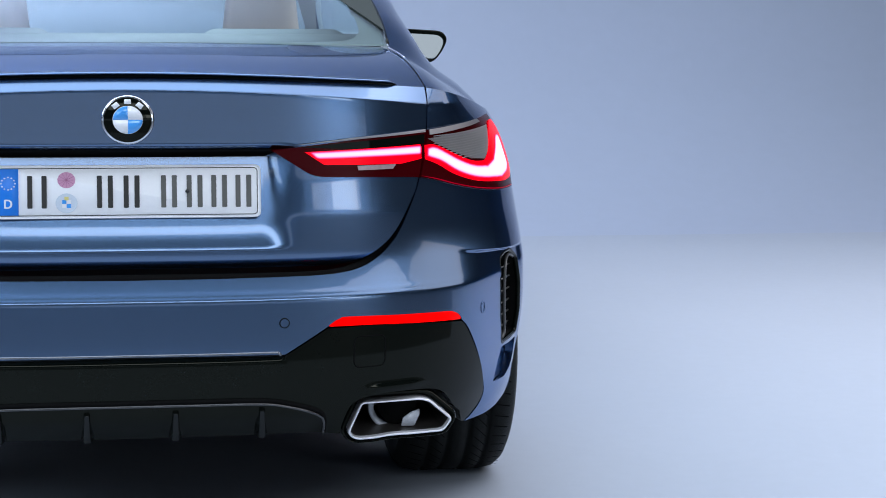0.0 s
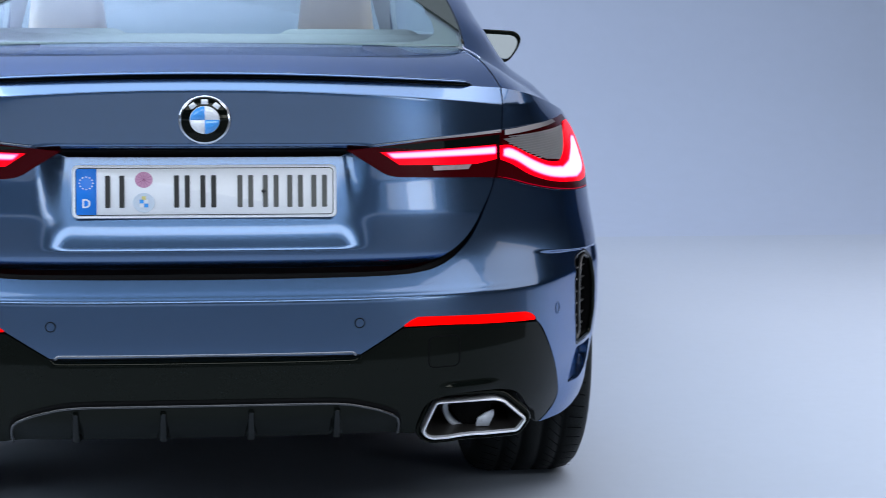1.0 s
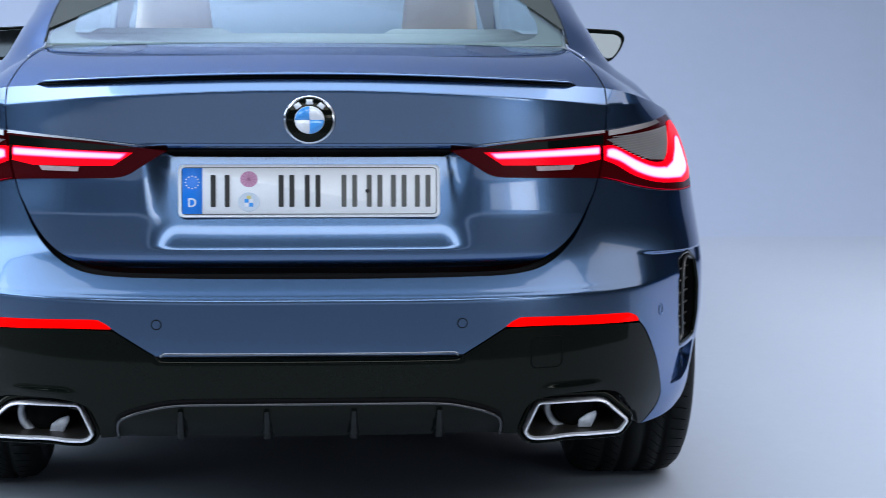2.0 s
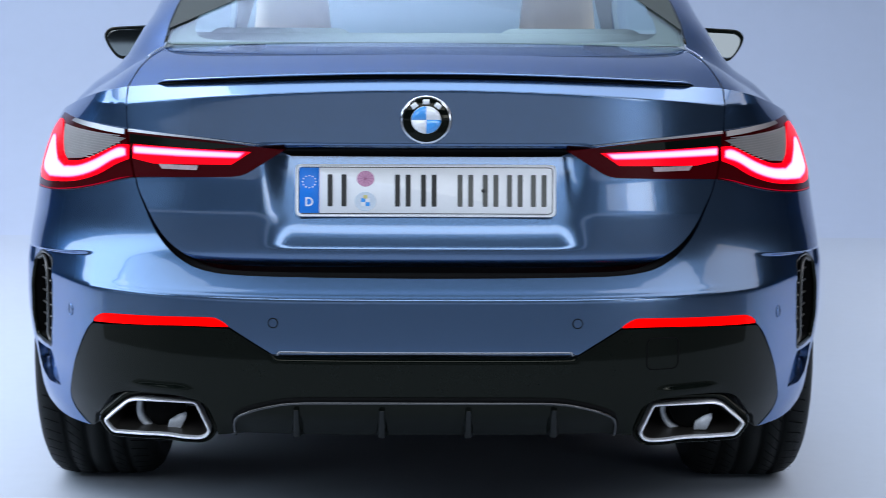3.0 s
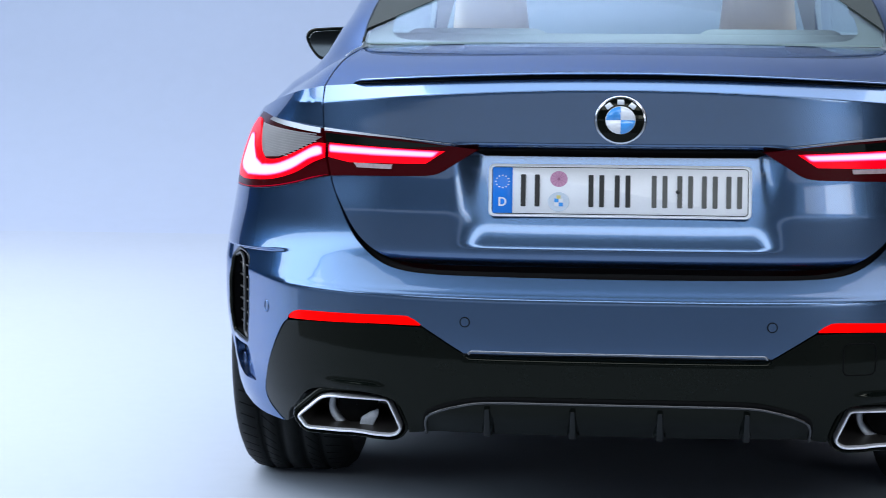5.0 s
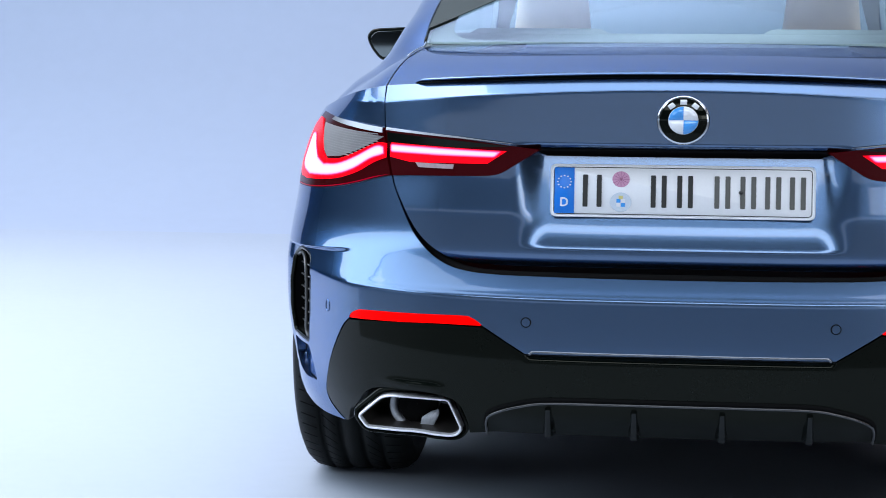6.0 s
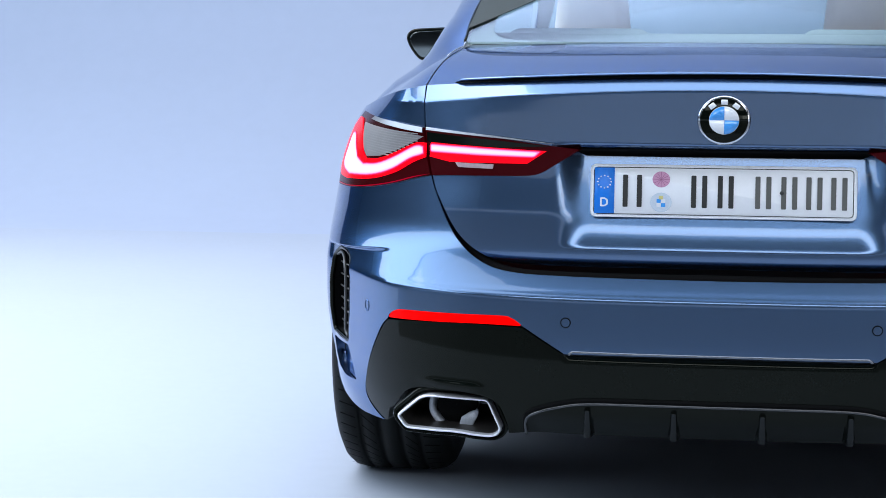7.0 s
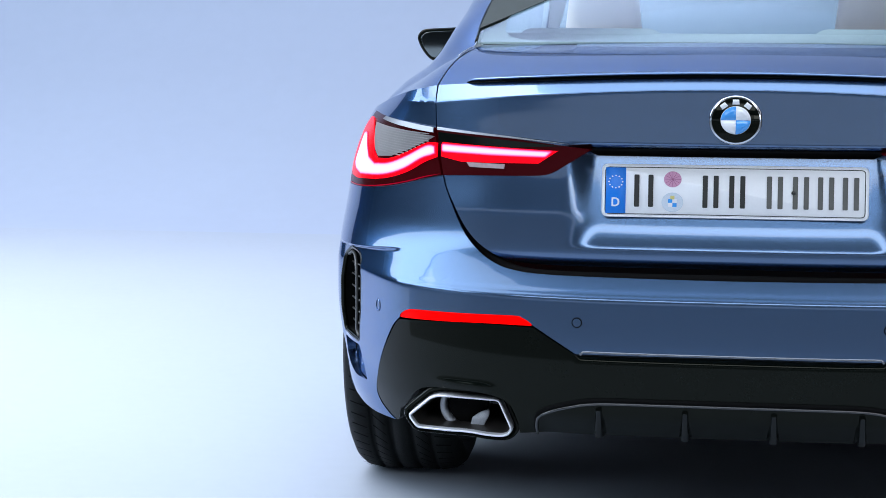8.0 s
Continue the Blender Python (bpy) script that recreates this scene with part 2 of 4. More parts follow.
def add_rim(v, nn, faces, ring, depth):
    """Turns the edge of a sheet backwards, by depth along its normals."""
    k, base = len(ring), len(v)
    P, N = np.array([v[i] for i in ring]), np.array([nn[i] for i in ring])
    tan = np.roll(P, -1, 0) - np.roll(P, 1, 0)
    side = np.cross(tan, N)
    side /= np.maximum(np.linalg.norm(side, axis=1, keepdims=True), 1e-9)
    for i in range(k):
        v += [tuple(P[i]), tuple(P[i] - N[i] * depth)]
        nn += [tuple(side[i]), tuple(side[i])]
    for i in range(k):
        j = (i + 1) % k
        faces.append((base + 2 * i, base + 2 * i + 1, base + 2 * j + 1, base + 2 * j))


def sheet(name, v, nn, faces, mat, parent, label):
    me = bpy.data.meshes.new(name)
    me.from_pydata(v, [], faces)
    for p in me.polygons:
        p.use_smooth = True
    me.normals_split_custom_set_from_vertices(nn)
    return mesh_object(name, me, mat, parent, label)


def inside(poly, pts):
    """Which of pts lie in the polygon."""
    x, y = pts[:, 0], pts[:, 1]
    res = np.zeros(len(pts), bool)
    a = np.asarray(poly)
    b = np.roll(a, -1, 0)
    for (x1, y1), (x2, y2) in zip(a, b):
        if y1 != y2:
            hit = ((y1 > y) != (y2 > y)) & (x < (x2 - x1) * (y - y1) / (y2 - y1) + x1)
            res ^= hit
    return res


def resample(poly, step):
    out = []
    for p, q in zip(poly, poly[1:] + poly[:1]):
        k = max(1, int(math.ceil(math.hypot(q[0] - p[0], q[1] - p[1]) / step)))
        out += [(p[0] + (q[0] - p[0]) * i / k, p[1] + (q[1] - p[1]) * i / k) for i in range(k)]
    return out


def bend(pts, n=8):
    """A smooth open line through a few points."""
    p = [np.array(q, float) for q in pts]
    p = [2 * p[0] - p[1]] + p + [2 * p[-1] - p[-2]]
    out = []
    for i in range(1, len(p) - 2):
        for s in np.arange(n) / n:
            a, b, c, d = p[i - 1:i + 3]
            out.append(tuple(0.5 * (2 * b + (c - a) * s + (2 * a - 5 * b + 4 * c - d) * s * s + (3 * b - a - 3 * c + d) * s ** 3)))
    return out + [tuple(p[-2])]


def rounded(pts, n=6):
    """A smooth closed loop through a few points."""
    k = len(pts)
    q = [pts[(i - 1) % k] for i in range(k + 3)]
    out = []
    for i in range(1, k + 1):
        a, b, c, d = (np.array(w, float) for w in q[i - 1:i + 3])
        for s in np.arange(n) / n:
            out.append(tuple(0.5 * (2 * b + (c - a) * s + (2 * a - 5 * b + 4 * c - d) * s * s + (3 * b - a - 3 * c + d) * s ** 3)))
    return out


def soft_corners(pts, r, n=5):
    """A closed polygon whose corners are rounded by about r."""
    out, k = [], len(pts)
    for i in range(k):
        a, b, c = (np.array(pts[(i + j) % k], float) for j in (-1, 0, 1))
        la, lc = np.linalg.norm(a - b), np.linalg.norm(c - b)
        p, q = b + (a - b) / la * min(r, 0.45 * la), b + (c - b) / lc * min(r, 0.45 * lc)
        out += [tuple((1 - s) ** 2 * p + 2 * s * (1 - s) * b + s * s * q) for s in np.linspace(0, 1, n)]
    return out


def panel(name, outline, mat, parent, surf, step=0.012, holes=(), depth=0.018, offset=0.0, label="", creases=(), inset=False):
    """A body panel: the outline (and holes) in the surface's own two numbers, meshed finely and laid on the surface, with its edges turned in."""
    loops = [resample(list(outline), step)] + [resample(list(h), step) for h in holes]
    edges, pts, rings = [], [], []
    for lp in loops:
        b = len(pts)
        pts += lp
        rings.append(list(range(b, len(pts))))
        edges += [(b + i, b + (i + 1) % len(lp)) for i in range(len(lp))]
    for line in creases:
        b = len(pts)
        pts += list(line)
        edges += [(b + i, b + i + 1) for i in range(len(line) - 1)]
    a = np.array(loops[0])
    lo, hi = a.min(0), a.max(0)
    gx, gy = np.meshgrid(np.arange(lo[0] + step * 0.37, hi[0], step), np.arange(lo[1] + step * 0.41, hi[1], step))
    g = np.stack([gx.ravel(), gy.ravel()], 1)
    keep = inside(loops[0], g)
    for h in loops[1:]:
        keep &= ~inside(h, g)
    g = g[keep]
    edge = np.array(pts)
    if len(g):
        near = np.array([((edge - q) ** 2).sum(1).min() for q in g])
        g = g[near > (0.45 * step) ** 2]
    every = [Vector(p) for p in pts] + [Vector(p) for p in g]
    v2, _, f2, orig, _, _ = delaunay_2d_cdt(every, edges, [], 0, 1e-7)
    v2 = np.array([tuple(p) for p in v2])
    mid = np.array([v2[list(f)].mean(0) for f in f2])
    ok = inside(loops[0], mid)
    for h in loops[1:]:
        ok &= ~inside(h, mid)
    faces = [tuple(f) for f, o in zip(f2, ok) if o]
    P, N = lay(surf, v2[:, 0], v2[:, 1])
    P = P + N * offset
    v, nn = [tuple(p) for p in P], [tuple(p) for p in N]
    fixed = []
    for f in faces:
        nf = np.cross(P[f[1]] - P[f[0]], P[f[2]] - P[f[0]])
        fixed.append(f if np.dot(nf, N[f[0]]) > 0 else f[::-1])
    back = {}
    for i, os in enumerate(orig):
        for o in os:
            back[o] = i
    if depth:
        for ring in rings:
            add_rim(v, nn, fixed, [back[i] for i in ring if i in back], depth)
    ob = sheet(name, v, nn, fixed, mat, parent, label)
    if inset:
        rim = P[[back[i] for i in rings[0] if i in back]]
        d = np.array([np.sqrt(((rim - q) ** 2).sum(1).min()) for q in np.array(v)])
        ob.data.attributes.new("inset", "FLOAT", "POINT").data.foreach_set("value", d)
    return ob


def lay(surf, a, b):
    """Places and outward normals of a surface."""
    e = 1.5e-3
    P = np.stack(surf(a, b), 1)
    da = np.stack(surf(a + e, b), 1) - np.stack(surf(a - e, b), 1)
    db = np.stack(surf(a, b + e), 1) - np.stack(surf(a, b - e), 1)
    n = np.cross(da, db)
    n /= np.maximum(np.linalg.norm(n, axis=1, keepdims=True), 1e-12)
    return P, n


def prism(outline, y0, y1, inset=0.0):
    """A block with an outline in x and z, from y0 (its face to the rear) to y1; inset narrows the face for a bevel."""
    bm = bmesh.new()
    c = np.mean(np.array(outline), 0)
    rows = []
    for y, k in ((y0, inset), (y0 + inset, 0.0), (y1, 0.0)):
        ring = []
        for p in outline:
            w = np.array(p) - c
            d = np.linalg.norm(w)
            q = c + w * max(0.0, 1 - k / max(d, 1e-6))
            ring.append(bm.verts.new((q[0], y, q[1])))
        rows.append(ring)
    k = len(outline)
    for r1, r2 in zip(rows, rows[1:]):
        for i in range(k):
            bm.faces.new((r1[i], r1[(i + 1) % k], r2[(i + 1) % k], r2[i]))
    bm.faces.new(rows[0])
    bm.faces.new(rows[-1][::-1])
    bmesh.ops.recalc_face_normals(bm, faces=bm.faces)
    return bm


def box(lo, hi, bevel=0.004, segments=2):
    bm = bmesh.new()
    bmesh.ops.create_cube(bm, size=1.0)
    for v in bm.verts:
        v.co = Vector([lo[i] + (v.co[i] + 0.5) * (hi[i] - lo[i]) for i in range(3)])
    if bevel:
        bmesh.ops.bevel(bm, geom=list(bm.edges), offset=bevel, segments=segments, profile=0.5, affect="EDGES")
    return bm


def tube(path, radius, sides=8, closed=False):
    """A round bar along a path of points."""
    bm = bmesh.new()
    P = [Vector(p) for p in path]
    k, rings = len(P), []
    for i, p in enumerate(P):
        t = (P[(i + 1) % k] - P[i - 1]) if closed else (P[min(i + 1, k - 1)] - P[max(i - 1, 0)])
        t.normalize()
        a = t.orthogonal() if abs(t.y) > 0.95 else t.cross(Vector((0, 1, 0)))
        a.normalize()
        b = t.cross(a)
        rings.append([bm.verts.new(p + (a * math.cos(q) + b * math.sin(q)) * radius) for q in np.arange(sides) * 2 * math.pi / sides])
    for i in range(k if closed else k - 1):
        r1, r2 = rings[i], rings[(i + 1) % k]
        for j in range(sides):
            bm.faces.new((r1[j], r1[(j + 1) % sides], r2[(j + 1) % sides], r2[j]))
    if not closed:
        bm.faces.new(rings[0][::-1])
        bm.faces.new(rings[-1])
    bmesh.ops.recalc_face_normals(bm, faces=bm.faces)
    return bm


def lathe(profile, sides=48):
    """A ring turned about the x axis: profile of (x, radius)."""
    bm = bmesh.new()
    rings = [[bm.verts.new((x, r * math.cos(q), r * math.sin(q))) for x, r in profile] for q in np.arange(sides) * 2 * math.pi / sides]
    for i in range(sides):
        a, b = rings[i], rings[(i + 1) % sides]
        for j in range(len(profile) - 1):
            bm.faces.new((a[j], a[j + 1], b[j + 1], b[j]))
    bmesh.ops.recalc_face_normals(bm, faces=bm.faces)
    return bm


def plan_depth(x, wide):
    return np.interp(np.abs(x) * W0 / wide, _px, _py)


def U(x, z):
    """The length round the car at which the skin is x from the middle."""
    return float(np.interp(abs(x), _px * breadth(_px, z) / W0, _len)) * (1 if x >= 0 else -1)


def uz(pts):
    return [(U(x, z), z) for x, z in pts]


def mirrored(pts):
    return [(-x, z) for x, z in reversed(pts)]


def crest_low(x):
    return 0.996 - 0.094 * np.minimum(np.abs(x), 0.75) ** 2


def crest_top(x):
    return 1.019 - 0.068 * np.minimum(np.abs(x), 0.75) ** 2


def chamfer(x, z):
    """The band that leans forward along the rear edge of the deck."""
    low, top = crest_low(x), crest_top(x)
    thick = top - low
    low = low + thick * smooth(0.61, 0.92, np.abs(x))
    w = (z - low) / thick
    return 0.034 * np.minimum(0.5 * (w + np.sqrt(w * w + 0.0012)), 3.0)


def skin(u, z):
    """Bumper and quarter panels, with the hollow that leads into the side vents."""
    x, y, z = body(u, z)
    a = np.abs(x)
    ztop = np.interp(a, [0.69, 0.90], [0.648, 0.617])
    hollow = 0.046 * smooth(0.69, 0.835, a) * (1 - smooth(0.885, 0.925, a)) * (1 - smooth(ztop - 0.009, ztop, z)) * smooth(0.28, 0.38, z)
    fade = smooth(0.87, 0.60, a)
    return x, y + hollow + chamfer(x, z) * fade, z


LID_OUT = eased(spline([(0.60, 0.005), (0.633, -0.022), (0.645, -0.0335), (0.66, -0.0378), (0.685, -0.0408), (0.72, -0.0436), (0.740, -0.0446), (0.745, -0.0445), (0.75, -0.0442), (0.79, -0.0415), (0.805, -0.0406), (0.815, -0.0402), (0.83, -0.0400), (0.93, -0.0390), (0.985, -0.0385), (1.1, -0.039)]), 0.60, 1.1, 0.004)


def lid(x, z):
    """The boot lid's rear face, with the recess round the number plate."""
    x, z = np.asarray(x, float), np.asarray(z, float)
    a = np.abs(x)
    side = 1 - smooth(0.267, 0.350, a)
    sweep = np.clip(0.722 - z, 0, 0.07)
    back = -0.024 + 0.25 * (z - 0.70) - 3.9 * sweep ** 2
    face = LID_OUT(z)
    sunk = np.maximum(0.5 * (back + face + np.sqrt((back - face) ** 2 + 0.0016 ** 2)), face)
    w = side * (1 - smooth(0.862, 0.884, z))
    y = w * sunk + (1 - w) * face + plan_depth(x, REACH(z)) + chamfer(x, z)
    return x, y, z


def lid_face(x, z):
    """The boot lid's rear face without the recess."""
    x, z = np.asarray(x, float), np.asarray(z, float)
    return x, LID_OUT(z) + plan_depth(x, REACH(z)) + chamfer(x, z), z


def deck(x, s):
    """The top of the boot lid, from its rear edge (s=0) to the rear window (s=1)."""
    x, s = np.asarray(x, float), np.asarray(s, float)
    z0 = crest_top(x)
    y0 = lid(x, z0)[1]
    y1 = 0.485 + 0.23 * x * x
    z1 = 1.077 - 0.028 * x * x
    return x, y0 + (y1 - y0) * s, z0 + (z1 - z0) * s + 0.010 * np.sin(math.pi * np.clip(s, 0, 1))


def apron(u, z):
    """The black lower valance, tucked in below its ridge in the middle."""
    x, y, z = body(u, z)
    tuck = (1 - smooth(0.36, 0.44, np.abs(x))) * smooth(0.345, 0.25, z) * 0.05
    roll = 0.011 * smooth(0.443, 0.465, z) ** 2 * (1 - smooth(0.298, 0.312, np.abs(x)))
    brow = 0.006 * np.exp(-((z - 0.377) / 0.010) ** 2) * smooth(0.455, 0.51, np.abs(x)) * (1 - smooth(0.575, 0.64, np.abs(x)))
    return x, y + 0.003 + tuck + roll - brow, z


# ---- the studio ----
def studio():
    half = 6.5
    xs = np.linspace(-half, half, 53)
    edge = [1.37 - math.sqrt(2.8 ** 2 - min(abs(x), 2.5) ** 2) for x in xs]
    pts = [[(x, e + (5.7 - e) * k, 0.0) for x, e in zip(xs, edge)] for k in np.linspace(0, 1, 9)]
    tagged(from_grid("floor", pts, FLOOR), "pale seamless painted studio floor", "floor", kind="structure")
    arc = [(5.7 + 3.0 * math.sin(q), 3.0 - 3.0 * math.cos(q)) for q in np.linspace(0.0, math.pi / 2, 25)] + [(8.7, 9.0)]
    pts = [[(x, y, z) for x in xs] for y, z in arc]
    tagged(from_grid("wall_back", pts, WALL), "pale seamless studio wall curving up from the floor", "wall", kind="structure")
    tagged(part("floor_rear", box((-12.2, -9.2, -0.15), (12.2, 9.1, -0.004), 0), BARE_FLOOR), "bare grey studio floor round the painted sweep", "floor", kind="structure")
    for nm, lo, hi in (("wall_west", (-12.2, -9.2, -0.05), (-12.0, 9.1, 9.0)), ("wall_east", (12.0, -9.2, -0.05), (12.2, 9.1, 9.0)),
                       ("wall_south", (-12.0, -9.2, -0.05), (12.0, -9.0, 9.0)), ("wall_north", (-12.0, 8.9, -0.05), (12.0, 9.1, 9.0))):
        tagged(part(nm, box(lo, hi, 0), DARK_WALL), "plain dark studio wall behind the lights", "wall", kind="structure")
    tagged(part("ceiling", box((-12.2, -9.2, 9.0), (12.2, 9.1, 9.2), 0), DARK_WALL), "dark studio ceiling above the lights", "ceiling", kind="structure")


FRIT = material("grey_green_glass_print", (0.13, 0.15, 0.155), 0.5, var=0.05)
# Flat black of the underbody, also standing in for shade in gaps.
FLAT_BLACK = material("underbody_and_shade_black", (0.003, 0.003, 0.003), 0.9, var=0.2, Specular_IOR_Level=0.1)
DARK_WALL = material("dark_studio_paint", (0.09, 0.095, 0.105), 0.8, var=0.1, var_scale=1.0)
BARE_FLOOR = material("bare_concrete_floor", (0.115, 0.12, 0.13), 0.6, var=0.12, var_scale=1.2)
studio()

# ---- the car ----
car = tagged(new("car"), "dark blue metallic two-door coupe parked in a white studio", "car")
car.empty_display_size = 0.2

# lines of the panels, in metres from the middle and above the floor
CUT = bend([(0.622, 0.996), (0.622, 0.963), (0.619, 0.900), (0.608, 0.842), (0.596, 0.787), (0.578, 0.750), (0.557, 0.712), (0.534, 0.683), (0.503, 0.659), (0.466, 0.642), (0.424, 0.635), (0.364, 0.633)], 4)
GAP = bend([(0.606, 0.806), (0.600, 0.785), (0.585, 0.750), (0.566, 0.711), (0.545, 0.680), (0.512, 0.651), (0.471, 0.631), (0.423, 0.622), (0.364, 0.619)], 4)
LAMP_LOW = bend([(0.606, 0.806), (0.645, 0.797), (0.689, 0.783), (0.752, 0.767), (0.825, 0.754), (0.875, 0.748)], 4)
LAMP_TOP = bend([(0.624, 0.904), (0.690, 0.910), (0.760, 0.914), (0.812, 0.917)], 4)
LAMP_SIDE = bend([(0.812, 0.917), (0.832, 0.892), (0.860, 0.838), (0.878, 0.785), (0.880, 0.752), (0.875, 0.748)], 4)
REFLEX_TOP = bend([(0.396, 0.517), (0.408, 0.526), (0.420, 0.532), (0.440, 0.5355), (0.550, 0.531), (0.655, 0.5255), (0.680, 0.5205), (0.694, 0.511), (0.698, 0.502)], 4)
APRON_SIDE = bend([(0.698, 0.502), (0.716, 0.481), (0.741, 0.432), (0.761, 0.382), (0.770, 0.345), (0.772, 0.315), (0.760, 0.290), (0.740, 0.270), (0.724, 0.2595)], 4)
ARCH_Y, ARCH_Z, ARCH_R = 0.86, 0.335, 0.375


def flank_u(y, z):
    """The length round the car at which the skin is at y."""
    return float(np.interp(y - float(REAR(z)), _py, _len)) if y - float(REAR(z)) < L0 else U90 + y - float(REAR(z)) - L0


def arch(z):
    return (flank_u(ARCH_Y - math.sqrt(max(ARCH_R ** 2 - (z - ARCH_Z) ** 2, 0)), z), z)


# boot lid
top_line = [(x, float(crest_top(x))) for x in np.linspace(0, 0.622, 24)]
half = [p for p in CUT if p[1] < crest_top(0.622) - 0.002]
outline = mirrored(top_line[1:])[0:] + top_line + half + [(0.20, 0.634), (0.0, 0.635), (-0.20, 0.634)] + mirrored(half)
crease_lines = [[(x, float(crest_low(x)) + d) for x in np.linspace(-0.615, 0.615, 160)] for d in (-0.007, -0.0035, -0.0018, -0.0006, 0.0006, 0.0018, 0.0035, 0.0065, 0.013, 0.019)]
boot_lid = panel("boot_lid", outline, PAINT, car, lid, 0.0065, depth=0.025, creases=crease_lines)
deck_cut = [(0.6222, 0.0), (0.6212, 0.1), (0.6197, 0.2), (0.6172, 0.32), (0.6135, 0.45), (0.609, 0.57), (0.6035, 0.69), (0.5975, 0.80), (0.592, 0.90), (0.586, 1.0)]
deck_out = [(x, 0.0) for x in np.linspace(-0.622, 0.622, 30)] + deck_cut[1:] + [(x, 1.0) for x in np.linspace(0.56, -0.56, 24)] + [(-x, s) for x, s in reversed(deck_cut[1:])]
panel("deck", deck_out, PAINT, boot_lid, deck, 0.03, depth=0.02)

# Handle strip whose flat black also paints the shade under the lid's overhang.
panel("shaded_handle_strip", [(-0.286, 0.8755), (0.286, 0.8755), (0.292, 0.866), (0.275, 0.857), (-0.275, 0.857), (-0.292, 0.866)], FLAT_BLACK, boot_lid, lid, 0.010, depth=0.002, offset=0.0015, label="black handle strip over the plate, with the overhang's shade painted in")

# bumper, in body colour
low_r = [(0.0, 0.466), (0.309, 0.464)] + REFLEX_TOP + APRON_SIDE[1:]
corner = [(U(0.78, 0.2575), 0.2575), (U(0.80, 0.2585), 0.2585), (U(0.822, 0.2615), 0.2615), (U(0.845, 0.270), 0.270)] + [arch(z) for z in np.linspace(0.278, 0.70, 15)]
u_seam = corner[-1][0]
bump_right = uz([(0.0, 0.617), (0.20, 0.618)] + GAP[::-1] + LAMP_LOW[1:])
right = bump_right + [(u_seam, 0.735)] + corner[::-1] + uz(low_r[::-1])
VENT = soft_corners([(0.828, 0.600), (0.842, 0.612), (0.870, 0.612), (0.895, 0.588), (0.907, 0.53), (0.908, 0.46), (0.900, 0.405), (0.835, 0.405), (0.827, 0.48), (0.825, 0.55)], 0.009, 4)
VENT = [(x - 0.005, z) for x, z in VENT]
vent_r = uz(VENT)
BLADE_HOLE = soft_corners([(0.832, 0.398), (0.893, 0.394), (0.890, 0.352), (0.872, 0.333), (0.845, 0.322), (0.803, 0.326)], 0.006)
blade_r = uz(BLADE_HOLE)
fine = []
fine += [uz([(x, float(np.interp(x, [0.69, 0.90], [0.648, 0.617])) - d) for x in np.linspace(0.70, 0.918, 70)]) for d in (-0.0015, 0.0005, 0.0025, 0.0045, 0.0065, 0.0085, 0.0105)]
shoulder = [[(u, z) for u in np.linspace(-0.72, 0.72, 200)] for z in np.arange(0.5595, 0.5985, 0.0032)]
bumper = panel("rear_bumper", right + mirrored(right)[1:-1], PAINT, car, skin, 0.0115, holes=[vent_r, mirrored(vent_r), blade_r, mirrored(blade_r)], depth=0.02, creases=fine + [mirrored(q) for q in fine] + shoulder)


seal = [(x, z) for x, z in bend([(0.592, 0.775), (0.570, 0.728), (0.540, 0.683), (0.508, 0.656), (0.467, 0.636), (0.424, 0.628), (0.364, 0.6255), (0.2, 0.6255), (0.0, 0.626)], 6)]
seal = uz(seal + [(-x, z) for x, z in reversed(seal[:-1])])
P, N = lay(skin, np.array([p[0] for p in seal]), np.array([p[1] for p in seal]))
# Black tube laid in the lid gap to stand in for its shade.
part("lid_gap_shade", tube([tuple(p) for p in P - N * 0.030 + np.array([[0, 0.006, 0]])], 0.013, 8), FLAT_BLACK, car)


# quarter panels and flanks
def flank(sign):
    uL = [(U(x, z), z) for x, z in LAMP_SIDE]
    top = list(FOOT_U) + [(flank_u(4.25, 0.78), 0.78)]
    front = [(flank_u(4.25, 0.40), 0.40)]
    fa = [(flank_u(3.60 - 0.37 * math.cos(q), 0.33 + 0.37 * math.sin(q)), 0.33 + 0.37 * math.sin(q)) for q in np.linspace(math.pi, 0, 15)]
    fa = [p for p in fa]
    sill = [(flank_u(1.26, 0.27), 0.27)]
    ra = [(flank_u(ARCH_Y - ARCH_R * math.cos(q), ARCH_Z + ARCH_R * math.sin(q)), ARCH_Z + ARCH_R * math.sin(q)) for q in np.linspace(math.pi * 0.98, 0.62, 20)]
    ra = [p for p in ra if p[0] > u_seam + 0.004]
    o = top + front + [(p[0], p[1]) for p in fa] + sill + ra + [(u_seam + 0.003, 0.70), (u_seam + 0.003, 0.735)] + uL[::-1] + uz(LAMP_TOP[::-1])[1:]
    if sign < 0:
        o = mirrored(o)
    lines = []
    for k in (-0.5, -0.1, 0.3, 0.8):
        row = []
        for x in np.linspace(0.632, 0.80, 22):
            lo, hi = float(crest_low(x)), float(crest_top(x))
            z = lo + (hi - lo) * (float(smooth(0.61, 0.92, x)) + k)
            if z < np.interp(x, [p[0] for p in FOOT], [p[1] for p in FOOT]) - 0.004:
                row.append((x, z))
        if len(row) > 2:
            lines.append(uz(row) if sign > 0 else mirrored(uz(row)))
    return panel("quarter_panel", o, PAINT, car, skin, 0.012, depth=0.02, creases=lines)


